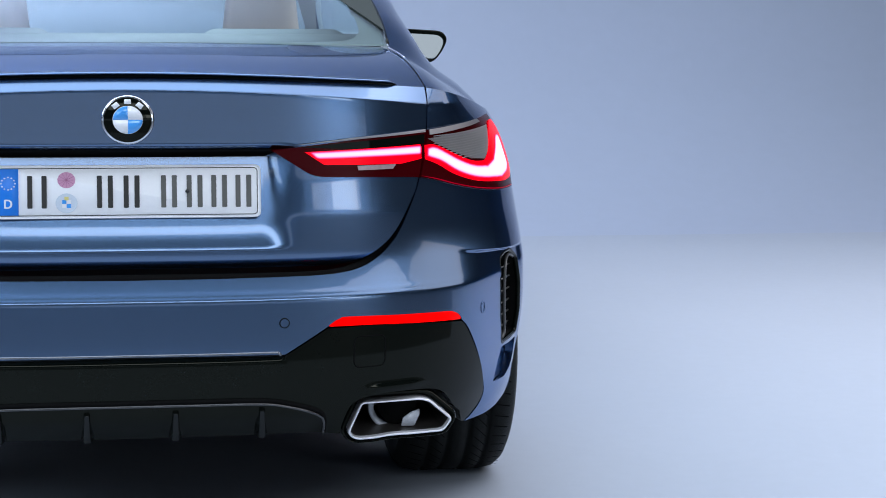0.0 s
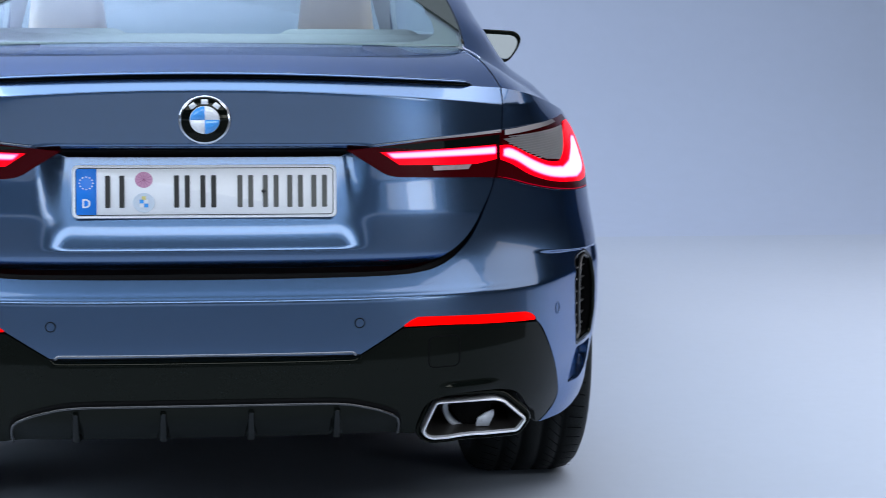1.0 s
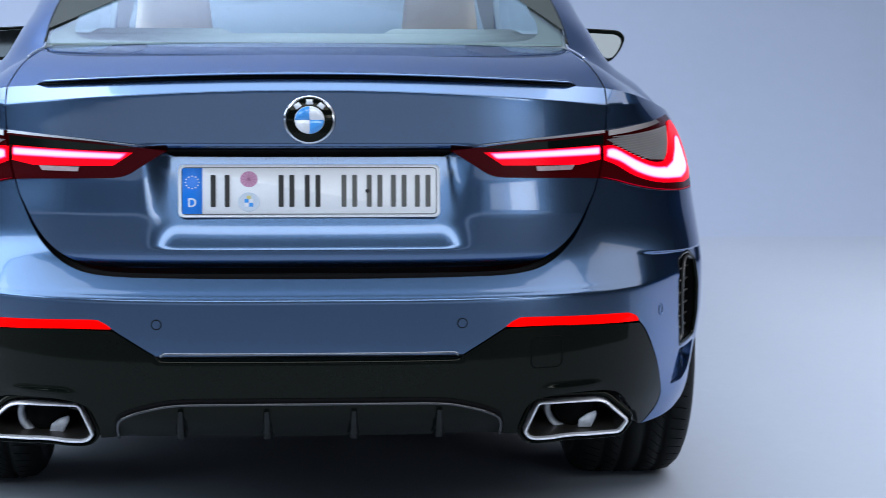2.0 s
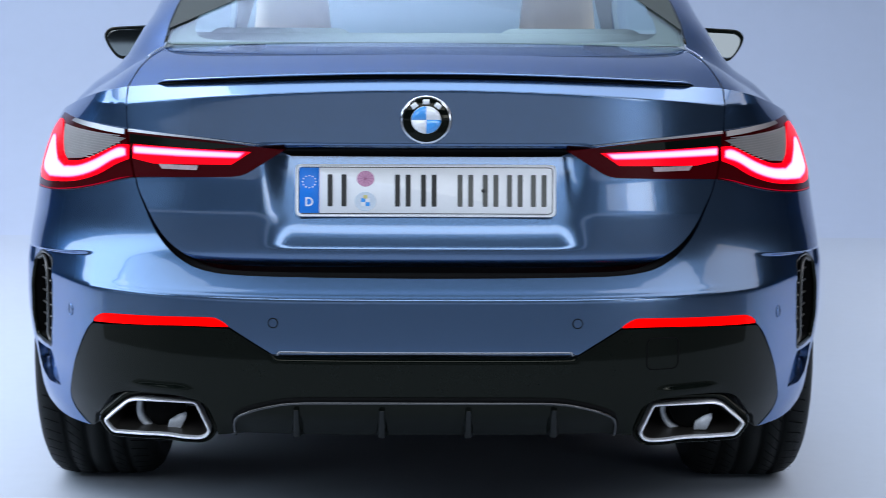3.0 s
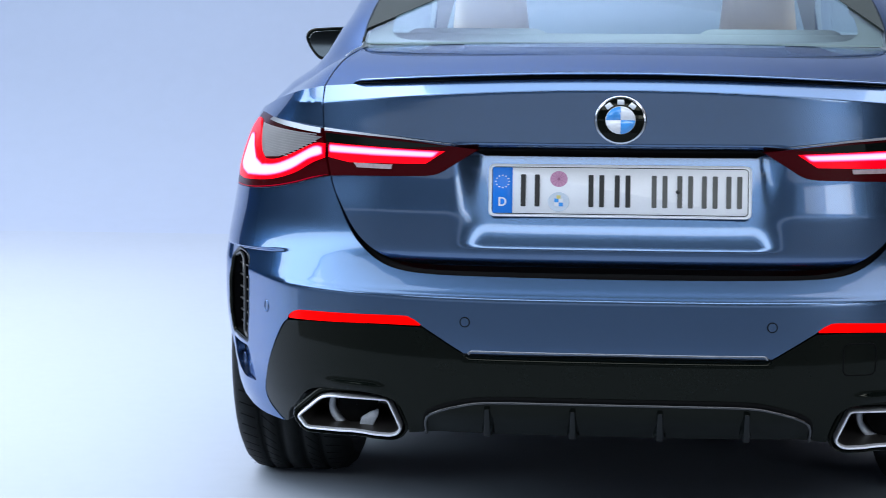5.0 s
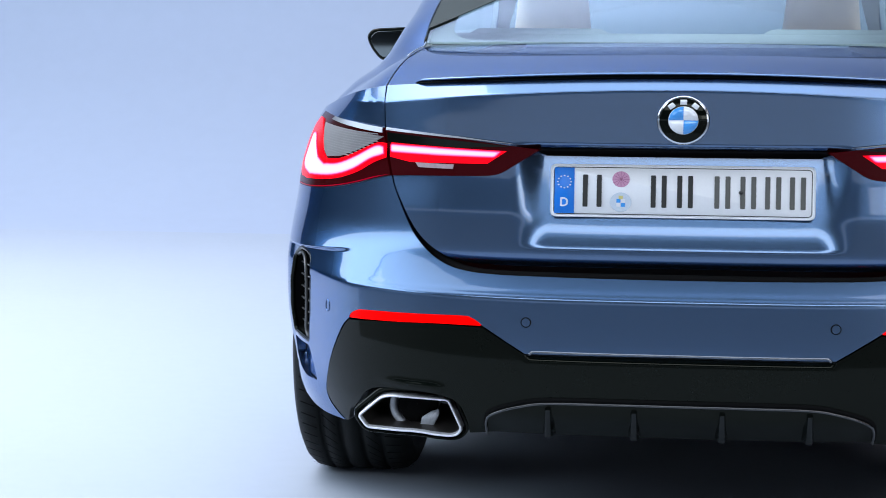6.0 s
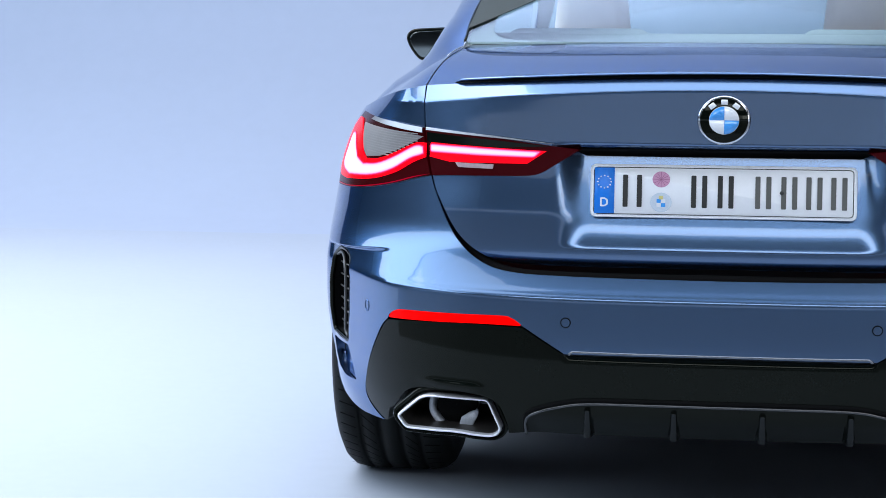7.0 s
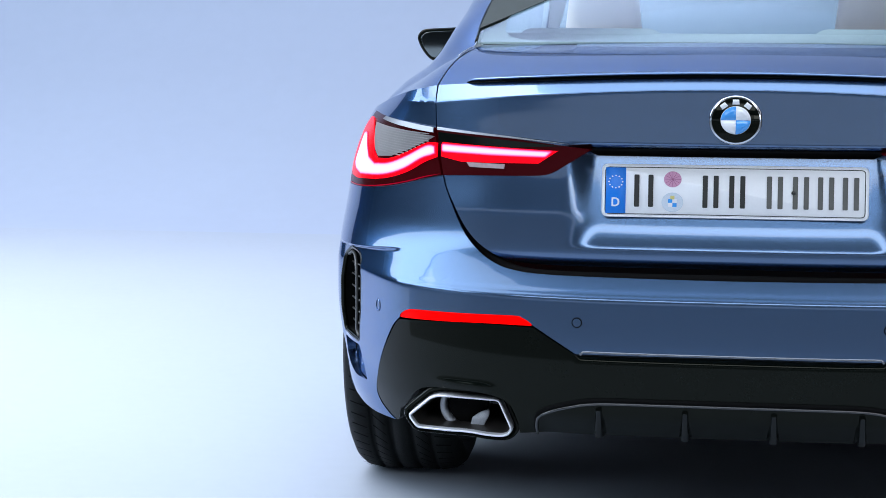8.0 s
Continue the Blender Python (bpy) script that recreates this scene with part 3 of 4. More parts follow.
# the shoulder and roof pillar beside the rear window
DECK_S = (0.0, 0.1, 0.2, 0.32, 0.45, 0.57, 0.69, 0.80, 0.90)
EDGE = [tuple(float(q) for q in deck(np.array(np.interp(t, [p[1] for p in deck_cut], [p[0] for p in deck_cut]) + 0.0035), np.array(t))) for t in DECK_S]
K0 = len(EDGE)
EDGE += [(0.600, 0.565, 1.074), (0.601, 0.70, 1.125), (0.592, 0.85, 1.178), (0.565, 1.10, 1.262), (0.535, 1.40, 1.345), (0.53, 1.8, 1.375), (0.53, 2.3, 1.365), (0.585, 2.75, 1.20), (0.68, 3.15, 0.99)]
FOOT = [(0.6265, 0.992), (0.66, 0.985), (0.70, 0.975), (0.75, 0.958), (0.80, 0.938)]
FOOT_Y = ((0.55, 0.926), (0.70, 0.920), (0.85, 0.918), (1.10, 0.917), (1.40, 0.915), (1.8, 0.91), (2.3, 0.905), (2.75, 0.90), (3.15, 0.89))
FOOT_U = bend([(U(x, z), z) for x, z in FOOT] + [(flank_u(y, z), z) for y, z in FOOT_Y], 6)


WAIST = spline([(0.91, 0.0), (0.925, 0.002), (0.946, 0.011), (0.973, 0.011), (1.0, -0.002), (1.018, -0.010), (1.038, -0.010), (1.068, -0.003), (1.105, 0.006), (1.14, 0.012), (1.175, 0.024), (1.22, 0.030)])


def pillar(sign):
    A = np.stack(skin(np.array([p[0] for p in FOOT_U]), np.array([p[1] for p in FOOT_U])), 1)
    B = np.array(bend(EDGE, 7))
    want = np.interp(A[:, 1], [A[0, 1], 0.45, 0.70, 3.15], [B[0, 1], 0.42, 0.72, 3.15])
    B = np.stack([np.interp(want, B[:, 1], B[:, i]) for i in range(3)], 1)
    span = (A[:, 0] - B[:, 0])[:, None]
    rise = (B[:, 2] - A[:, 2])[:, None]
    ex, ez = np.array([[1.0, 0, 0]]), np.array([[0, 0, 1.0]])
    C1 = A + (B - A) * np.array([[0.0, 0.2, 0.0]]) - ex * 0.27 * span + ez * 0.10 * rise
    C2 = B + (A - B) * np.array([[0.0, 0.3, 0.0]]) + ex * 0.43 * span - ez * 0.27 * rise
    rows = []
    for s in np.linspace(0, 1, 26):
        m = (1 - s) ** 3 * A + 3 * s * (1 - s) ** 2 * C1 + 3 * s * s * (1 - s) * C2 + s ** 3 * B
        m[:, 0] += WAIST(m[:, 2]) * float(smooth(0.0, 0.25, s) * smooth(1.0, 0.7, s)) * smooth(0.36, 0.60, m[:, 1])
        m[:, 0] *= sign
        rows.append(m)
    rows = np.array(rows)
    cut = int(np.argmax(A[:, 1] > 1.12))
    end = int(np.argmax(A[:, 1] > 2.98))
    from_grid("roof_pillar", rows[:, :cut + 1], PAINT, car, thick=0.0, flip=sign < 0)
    lining = rows[:, :cut + 1] * np.array([[[0.972, 1.0, 1.0]]]) - np.array([[[0, 0, 0.008]]])
    from_grid("pillar_lining", lining, LINING, car, "pale grey cloth on the inside of the pillar", flip=sign > 0)
    inside_skin = rows * np.array([[[0.975, 1.0, 1.0]]]) - np.array([[[0, 0, 0.006]]])
    from_grid("pillar_lining", inside_skin[6:23, end:], LINING, car, flip=sign > 0)
    from_grid("rail_lining", inside_skin[21:, cut:], LINING, car, flip=sign > 0)
    from_grid("waist_panel", rows[:7, cut:], PAINT, car, thick=0.0, flip=sign < 0)
    side = from_grid("side_window", rows[6:23, cut:end + 1], GLASS, car, thick=0.0, flip=sign < 0)
    side.visible_shadow = False
    from_grid("roof_rail", rows[22:, cut:], PAINT, car, thick=0.0, flip=sign < 0)
    from_grid("front_pillar", rows[6:23, end:], PAINT, car, thick=0.0, flip=sign < 0)


flank(1), flank(-1)
for s in (1, -1):
    line = bend(EDGE[:K0 + 1], 3)
    rows = [[(s * (x + d), y, z - 0.016) for x, y, z in line] for d in (-0.02, 0.0, 0.006)]
    from_grid("boot_gutter", np.array(rows), FLAT_BLACK, car, flip=s < 0)
pillar(1), pillar(-1)

# roof, windows and bonnet
e = np.array(bend(EDGE, 5))


def across(i0, i1, crown, name, mat, thick=0.006, cols=24, label=""):
    rows = []
    for p in e[i0:i1 + 1]:
        s = np.linspace(-1, 1, cols)
        rows.append(np.stack([s * p[0] * 0.998, np.full(cols, p[1]) - crown[0] * (1 - s * s), p[2] + crown[1] * (1 - s ** 2)], 1))
    return from_grid(name, np.array(rows), mat, car, label, thick=thick)


rear_window = across(5 * K0, 5 * (K0 + 4), (0.075, 0.004), "rear_window", GLASS, 0.004, label="pale tinted rear window glass")
rear_window.visible_shadow = False


def pane(a, b):
    """The rear window, x across and b forward along its edge."""
    a, b = np.asarray(a, float), np.asarray(b, float)
    ex, ez = np.interp(b, e[:, 1], e[:, 0]), np.interp(b, e[:, 1], e[:, 2])
    k = 1 - (a / ex) ** 2
    return a, b - 0.075 * k, ez + 0.004 * k


def pane_x(b, d):
    return float(np.interp(b, e[:, 1], e[:, 0])) - d


B0, B1 = 0.575, 1.36
inner = [(pane_x(B1, 0.055), B1), (pane_x(1.1, 0.055), 1.1), (pane_x(0.90, 0.055), 0.90)] + soft_corners([(pane_x(0.80, 0.055), 0.80), (pane_x(0.603, 0.058), 0.603), (0.30, 0.588)], 0.075, 9)[5:-9] + [(0.30, 0.588), (0.0, 0.588)]
border = [(pane_x(B1, 0.006), B1), (pane_x(1.1, 0.006), 1.1), (pane_x(0.85, 0.006), 0.85), (pane_x(0.70, 0.006), 0.70), (pane_x(B0, 0.008), B0), (0.0, B0)]
ring = [(-x, z) for x, z in border][:-1] + border[::-1] + inner[:-1] + [(-x, z) for x, z in reversed(inner)]
panel("window_border", ring, FRIT, rear_window, pane, 0.014, depth=0.0, offset=-0.009, label="grey-green dotted border printed on the glass")
for s in (1, -1):
    k = 0.62 if s > 0 else 1.12
    o = [(pane_x(0.64, 0.002), 0.64), (pane_x(0.85, 0.002), 0.85), (pane_x(1.1, 0.002), 1.1), (pane_x(B1, 0.002), B1), (pane_x(B1, 0.38 * k), B1), (pane_x(1.1, 0.27 * k), 1.1), (pane_x(0.90, 0.17 * k), 0.90), (pane_x(0.78, 0.10 * k), 0.78), (pane_x(0.69, 0.04 * k), 0.69)]
    # Dark patch laid on the glass, a corner reflection put into the colour.
    panel("corner_reflection", o if s > 0 else mirrored(o), DARK_REFLECTION, rear_window, pane, 0.014, depth=0.002, offset=0.0035, label="dark reflection painted on the corner of the glass")
    part("glass_seal", tube([(s * (x - 0.001), y, z + 0.001) for x, y, z in bend(EDGE[K0:K0 + 5], 5)], 0.0032, 8), BLACK, rear_window)
    part("corner_seam", tube([(s * (x + 0.001), y, z + 0.0035) for x, y, z in bend(EDGE[5:K0] + [(0.594, 0.545, 1.0715)], 4)], 0.0016, 8), SATIN, car, "thin bright seam at the window corner")
across(5 * (K0 + 4), 5 * (K0 + 6), (0.0, 0.02), "roof", PAINT)
screen = across(5 * (K0 + 6), 5 * (K0 + 8), (-0.12, 0.02), "windscreen", GLASS, 0.004)
screen.visible_shadow = False
xs = np.linspace(-1, 1, 25)
bonnet = [[(0.88 * s * (1 - 0.10 * k), 3.12 + 1.15 * k + 0.14 * (1 - s * s) * k, 0.985 - 0.19 * k - 0.07 * s ** 4 - 0.05 * k * k) for s in xs] for k in np.linspace(0, 1, 14)]
from_grid("bonnet", np.array(bonnet), PAINT, car, thick=0.01)
nose = [[(0.86 * s * (1 + 0.05 * math.sin(math.pi * k)), 4.27 + 0.22 * (1 - abs(s) ** 3) + 0.06 * math.sin(math.pi * k), 0.73 - 0.5 * k) for s in xs] for k in np.linspace(0, 1, 10)]
from_grid("front_bumper", np.array(nose), PAINT, car, thick=0.01, flip=False)
# Unseen underside parts, added to block light from the floor below.
part("underbody", box((-0.62, 0.60, 0.15), (0.62, 4.3, 0.30), 0.02), FLAT_BLACK, car)
part("boot_floor", box((-0.60, 0.14, 0.36), (0.60, 1.30, 0.38), 0.005), FLAT_BLACK, car)
for s in (-1, 1):
    part("wheel_arch_top", box((s * 0.70 - 0.12, 0.52, 0.785), (s * 0.70 + 0.12, 1.32, 0.805), 0.005), FLAT_BLACK, car)
part("floor_tray", box((-0.79, 1.27, 0.13), (0.79, 3.18, 0.30), 0.02), FLAT_BLACK, car)
for s in (-1, 1):
    part("sill", box((s * 0.86 - 0.06, 1.24, 0.10), (s * 0.86 + 0.06, 3.22, 0.34), 0.03, 3), PAINT, car)
    part("wheel_liner", box((s * 0.60 - 0.03, 0.40, 0.17), (s * 0.60 + 0.03, 1.30, 0.80), 0.02), FLAT_BLACK, car)
part("front_skirt", box((-0.85, 4.0, 0.10), (0.85, 4.2, 0.40), 0.03), MATT, car)
part("inner_shell", box((-0.56, 0.16, 0.30), (0.56, 0.50, 0.94), 0.03), MATT, car)


# ---- tail lamps ----
def lean(surf, z0):
    """A surface that leans forward above the height z0."""
    def f(a, b):
        x, y, z = surf(a, b)
        return x, y + 0.40 * (z - z0), z
    return f


def shrunk(pts, d):
    """An outline drawn in by d."""
    P = np.array(pts)
    t = np.roll(P, -1, 0) - np.roll(P, 1, 0)
    n = np.stack([-t[:, 1], t[:, 0]], 1) / np.maximum(np.linalg.norm(t, axis=1, keepdims=True), 1e-9)
    area = 0.5 * np.sum(P[:, 0] * np.roll(P[:, 1], -1) - P[:, 1] * np.roll(P[:, 0], -1))
    return [tuple(q) for q in P + n * d * (1 if area > 0 else -1)]


def tail_lamp(sign):
    def side(pts):
        return pts if sign > 0 else mirrored(pts)
    inner = [(0.287, 0.8725)] + bend([(0.427, 0.888), (0.552, 0.8995), (0.6155, 0.9035)], 3) + bend([(0.6155, 0.9035), (0.605, 0.842), (0.5985, 0.807)], 3)[1:] + bend([(0.5985, 0.807), (0.551, 0.8105), (0.427, 0.8155), (0.385, 0.818), (0.360, 0.826), (0.325, 0.848)], 3)[1:]
    lens = panel("tail_lamp", side(inner), RED_LENS, car, lid_face, 0.012, depth=0.03, offset=0.006, label="dark red inner tail lamp lens, lit")
    panel("glow_strip", side([(0.352, 0.8685), (0.600, 0.876), (0.603, 0.846), (0.556, 0.838), (0.392, 0.842)]), RED_GLOW, lens, lid_face, 0.012, depth=0.002, offset=0.0085, label="bright red glowing strip")
    panel("glow_core", side(soft_corners([(0.360, 0.8690), (0.602, 0.8745), (0.602, 0.8545), (0.376, 0.8535)], 0.006)), TUBE_GLOW, lens, lid_face, 0.0028, depth=0.002, offset=0.0095, label="pinkish white hot light tube", inset=True)
    panel("bright_trim", side([(0.330, 0.8795), (0.45, 0.8915), (0.612, 0.9035), (0.612, 0.8975), (0.46, 0.8885), (0.37, 0.8822)]), LAMP_TRIM, lens, lean(lid_face, 0.885), 0.012, depth=0.002, offset=0.011, label="slim silver trim strip")
    panel("dark_band", side([(0.345, 0.8785), (0.46, 0.8872), (0.611, 0.8968), (0.610, 0.8770), (0.45, 0.8722)]), BLACK, lens, lid_face, 0.012, depth=0.002, offset=0.0075)
    panel("reversing_lamp", side([(0.462, 0.838), (0.545, 0.838), (0.538, 0.8285), (0.464, 0.8285)]), PALE_LENS, lens, lid_face, 0.012, depth=0.002, offset=0.0085, label="small clear reversing lamp")
    outer = LAMP_TOP + LAMP_SIDE[1:] + LAMP_LOW[::-1][1:] + [(0.615, 0.845)]
    lens2 = panel("tail_lamp", side(uz(outer)), RED_LENS, car, skin, 0.012, depth=0.014, offset=0.004, label="dark red outer tail lamp lens, lit")
    red = bend([(0.614, 0.873), (0.640, 0.871), (0.690, 0.847), (0.735, 0.829), (0.774, 0.824)], 4) + bend([(0.786, 0.838), (0.795, 0.880), (0.806, 0.902), (0.816, 0.903)], 4) + bend([(0.832, 0.884), (0.856, 0.832), (0.868, 0.790), (0.862, 0.772)], 4) + bend([(0.838, 0.770), (0.752, 0.784), (0.690, 0.805), (0.646, 0.830), (0.615, 0.843)], 4)
    panel("glow_tube", side(uz(red)), RED_GLOW, lens2, skin, 0.012, depth=0.003, offset=0.008, label="bright red glowing hook-shaped light tube")
    core = bend([(0.621, 0.8655), (0.641, 0.8635), (0.691, 0.8365), (0.736, 0.818), (0.780, 0.811)], 4) + bend([(0.802, 0.822), (0.812, 0.846), (0.818, 0.868), (0.826, 0.868)], 4) + bend([(0.838, 0.840), (0.851, 0.803), (0.846, 0.789)], 4) + bend([(0.826, 0.782), (0.752, 0.793), (0.697, 0.812), (0.653, 0.838), (0.620, 0.850)], 4)
    panel("glow_core", side(uz(shrunk(core, -0.0028))), TUBE_GLOW, lens2, skin, 0.0028, depth=0.003, offset=0.0092, label="pinkish white hot light tube", inset=True)
    panel("smoked_lens", side(uz([(0.622, 0.886), (0.70, 0.893), (0.792, 0.897), (0.785, 0.842), (0.774, 0.8285), (0.735, 0.834), (0.690, 0.852), (0.640, 0.876)])), SMOKE, lens2, skin, 0.012, depth=0.002, offset=0.0065, label="smoked grey ribbed lens")
    for k in range(11):
        z0 = 0.8915 - 0.0052 * k
        x0, x1 = 0.634 + max(0.0, 0.876 - z0) * 2.0, 0.789 - 0.0018 * k
        panel("rib", side(uz([(x0, z0), (x1, z0 + 0.004), (x1, z0 + 0.0018), (x0, z0 - 0.0020)])), SATIN_DARK, lens2, skin, 0.02, depth=0.001, offset=0.0085)
    panel("bright_trim", side(uz([(0.622, 0.9025), (0.69, 0.9085), (0.755, 0.912), (0.765, 0.905), (0.70, 0.8985), (0.622, 0.8915)])), LAMP_TRIM, lens2, lean(skin, 0.90), 0.012, depth=0.002, offset=0.0105, label="slim silver trim strip")
    panel("edge_line", side(uz(bend([(0.606, 0.809), (0.645, 0.8005), (0.689, 0.7865), (0.752, 0.7705), (0.825, 0.7575), (0.873, 0.7535)], 3) + bend([(0.873, 0.7515), (0.825, 0.7555), (0.752, 0.7685), (0.689, 0.7845), (0.645, 0.7985)], 3))), LINE_GLOW, lens2, skin, 0.02, depth=0.001, offset=0.006, label="thin red light line")


SATIN_DARK = material("ribbed_grey_metal", (0.29, 0.28, 0.275), 0.45, 0.2, var=0.1)
PALE_LENS = material("frosted_clear_lens", (0.38, 0.27, 0.28), 0.3, 0, 1.0, var=0.25, var_scale=120)
tail_lamp(1), tail_lamp(-1)

# ---- spoiler lip on the deck ----
xs = np.concatenate([np.linspace(-0.5574, -0.536, 14), np.linspace(-0.53, 0.53, 60), np.linspace(0.536, 0.5574, 14)])
def lip_rows(section):
    rows = []
    for dy, dz in section:
        row = []
        for x in xs:
            fade = math.sin(0.5 * math.pi * min(1.0, (0.5575 - abs(x)) / 0.022)) ** 0.6
            zt = float(crest_top(x))
            row.append((x, float(lid(x, zt)[1]) + 0.004 + dy * fade, zt + dz * fade + 0.0006))
        rows.append(row)
    return np.array(rows)


lip = from_grid("spoiler_lip", lip_rows([(-0.006, 0.0050), (-0.0105, 0.0054), (-0.0122, 0.0066), (-0.0116, 0.0086), (-0.0075, 0.0106), (0.002, 0.0116), (0.03, 0.0120), (0.06, 0.0108), (0.10, 0.0066)]), PAINT, car, "slim body-coloured spoiler lip")
from_grid("lip_gap", lip_rows([(-0.003, 0.0), (-0.004, 0.0025), (-0.006, 0.0051)]), BLACK, lip)

# ---- black valance, diffuser and reflectors ----
cutout = bend([(0.427, 0.283), (0.432, 0.312), (0.452, 0.350), (0.500, 0.364), (0.560, 0.366), (0.628, 0.360), (0.662, 0.343), (0.690, 0.305), (0.705, 0.294)], 4)
ap_right = [(0.0, 0.461), (0.307, 0.459), (0.394, 0.511)] + bend([(0.398, 0.5125), (0.50, 0.513), (0.60, 0.507), (0.692, 0.498)], 3) + [(x - 0.004, z) for x, z in APRON_SIDE[1:]] + [(0.713, 0.262)] + cutout[::-1] + [(0.20, 0.284)]
apron_r = uz(ap_right)
valance = panel("valance", apron_r + [(0.0, 0.284)] + mirrored(apron_r)[:-1], BLACK, car, apron, 0.010, depth=0.02, label="gloss black lower bumper valance", creases=[uz([(x, z) for x in np.linspace(-0.30, 0.30, 60)]) for z in (0.4435, 0.4475, 0.4515, 0.4555)])


def strip_along(name, pts, surf, radius, mat, parent, offset=0.0, label=""):
    P, N = lay(surf, np.array([p[0] for p in pts]), np.array([p[1] for p in pts]))
    return part(name, tube([tuple(p) for p in P + N * offset], radius, 8), mat, parent, label)


top_edge = [(x, 0.4625) for x in np.linspace(-0.308, 0.308, 40)]
strip_along("edge_highlight", uz(top_edge), apron, 0.0030, EDGE_SHINE, valance, 0.0135, "grey metal bead standing in for the gloss edge's highlight")
ridge = bend([(0.393, 0.285), (0.391, 0.316), (0.376, 0.334), (0.322, 0.352), (0.259, 0.3625), (0.12, 0.3645), (0.0, 0.3645)], 6)
ridge = uz(ridge + [(-x, z) for x, z in reversed(ridge[:-1])])
# Black bead that paints the shadow line above the diffuser ridge.
strip_along("ridge_shadow", [(u, z + 0.0065) for u, z in ridge], apron, 0.0045, FLAT_BLACK, valance, 0.001)
strip_along("diffuser_ridge", ridge, apron, 0.0030, POLISHED, valance, 0.005, "raised gloss black diffuser edge")
for x in (-0.262, -0.088, 0.088, 0.262):
    P, N = lay(apron, np.array([U(x, 0.34), U(x, 0.286)]), np.array([0.352, 0.284]))
    bm = bmesh.new()
    prof = [(-0.007, P[0][1] + 0.002, 0.352), (-0.014, P[1][1] - 0.002, 0.288), (0.014, P[1][1] - 0.002, 0.288), (0.007, P[0][1] + 0.002, 0.352)]
    ridge_v = [(-0.004, P[0][1] - 0.010, 0.348), (-0.006, P[1][1] - 0.050, 0.288), (0.006, P[1][1] - 0.050, 0.288), (0.004, P[0][1] - 0.010, 0.348)]
    a = [bm.verts.new((x + q[0], q[1], q[2])) for q in prof]
    b = [bm.verts.new((x + q[0], q[1], q[2])) for q in ridge_v]
    for i in range(4):
        bm.faces.new((a[i], a[(i + 1) % 4], b[(i + 1) % 4], b[i]))
    bm.faces.new(b)
    bmesh.ops.recalc_face_normals(bm, faces=bm.faces)
    bmesh.ops.bevel(bm, geom=list(bm.edges), offset=0.0015, segments=2, profile=0.5, affect="EDGES")
    part("fin", bm, FIN_BLACK, valance)
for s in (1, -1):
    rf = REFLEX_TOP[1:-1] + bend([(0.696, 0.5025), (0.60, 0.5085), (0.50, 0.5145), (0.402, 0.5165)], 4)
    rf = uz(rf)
    panel("rear_reflector", rf if s > 0 else mirrored(rf), REFLEX, bumper, skin, 0.014, depth=0.008, offset=-0.002, label="bright red reflector bar with added glow")
    sensor = uz([(s * 0.307 + 0.0095 * math.cos(q), 0.5285 + 0.0095 * math.sin(q)) for q in np.arange(24) * math.pi / 12])
    P, N = lay(skin, np.array([p[0] for p in sensor]), np.array([p[1] for p in sensor]))
    part("parking_sensor", tube([tuple(p) for p in P + N * 0.0009], 0.0012, 6, True), FLAT_BLACK, bumper, "thin dark gap round the sensor")
    panel("parking_sensor_face", sensor, PAINT, bumper, skin, 0.02, depth=0.001, offset=0.0014)
    sensor = [(s * (U(0.760, 0.513) + 0.009 * math.cos(q)), 0.513 + 0.0125 * math.sin(q)) for q in np.arange(24) * math.pi / 12]
    P, N = lay(skin, np.array([p[0] for p in sensor]), np.array([p[1] for p in sensor]))
    part("parking_sensor", tube([tuple(p) for p in P + N * 0.0005], 0.0013, 6, True), PAINT, bumper)
tow = soft_corners([(0.452, 0.492), (0.519, 0.492), (0.519, 0.427), (0.452, 0.427)], 0.014)
tow_u = uz(tow)
P, N = lay(apron, np.array([p[0] for p in tow_u]), np.array([p[1] for p in tow_u]))
part("tow_eye_cover", tube([tuple(p) for p in P + N * 0.0002], 0.0014, 6, True), FLAT_BLACK, valance, "square tow eye cover outline")


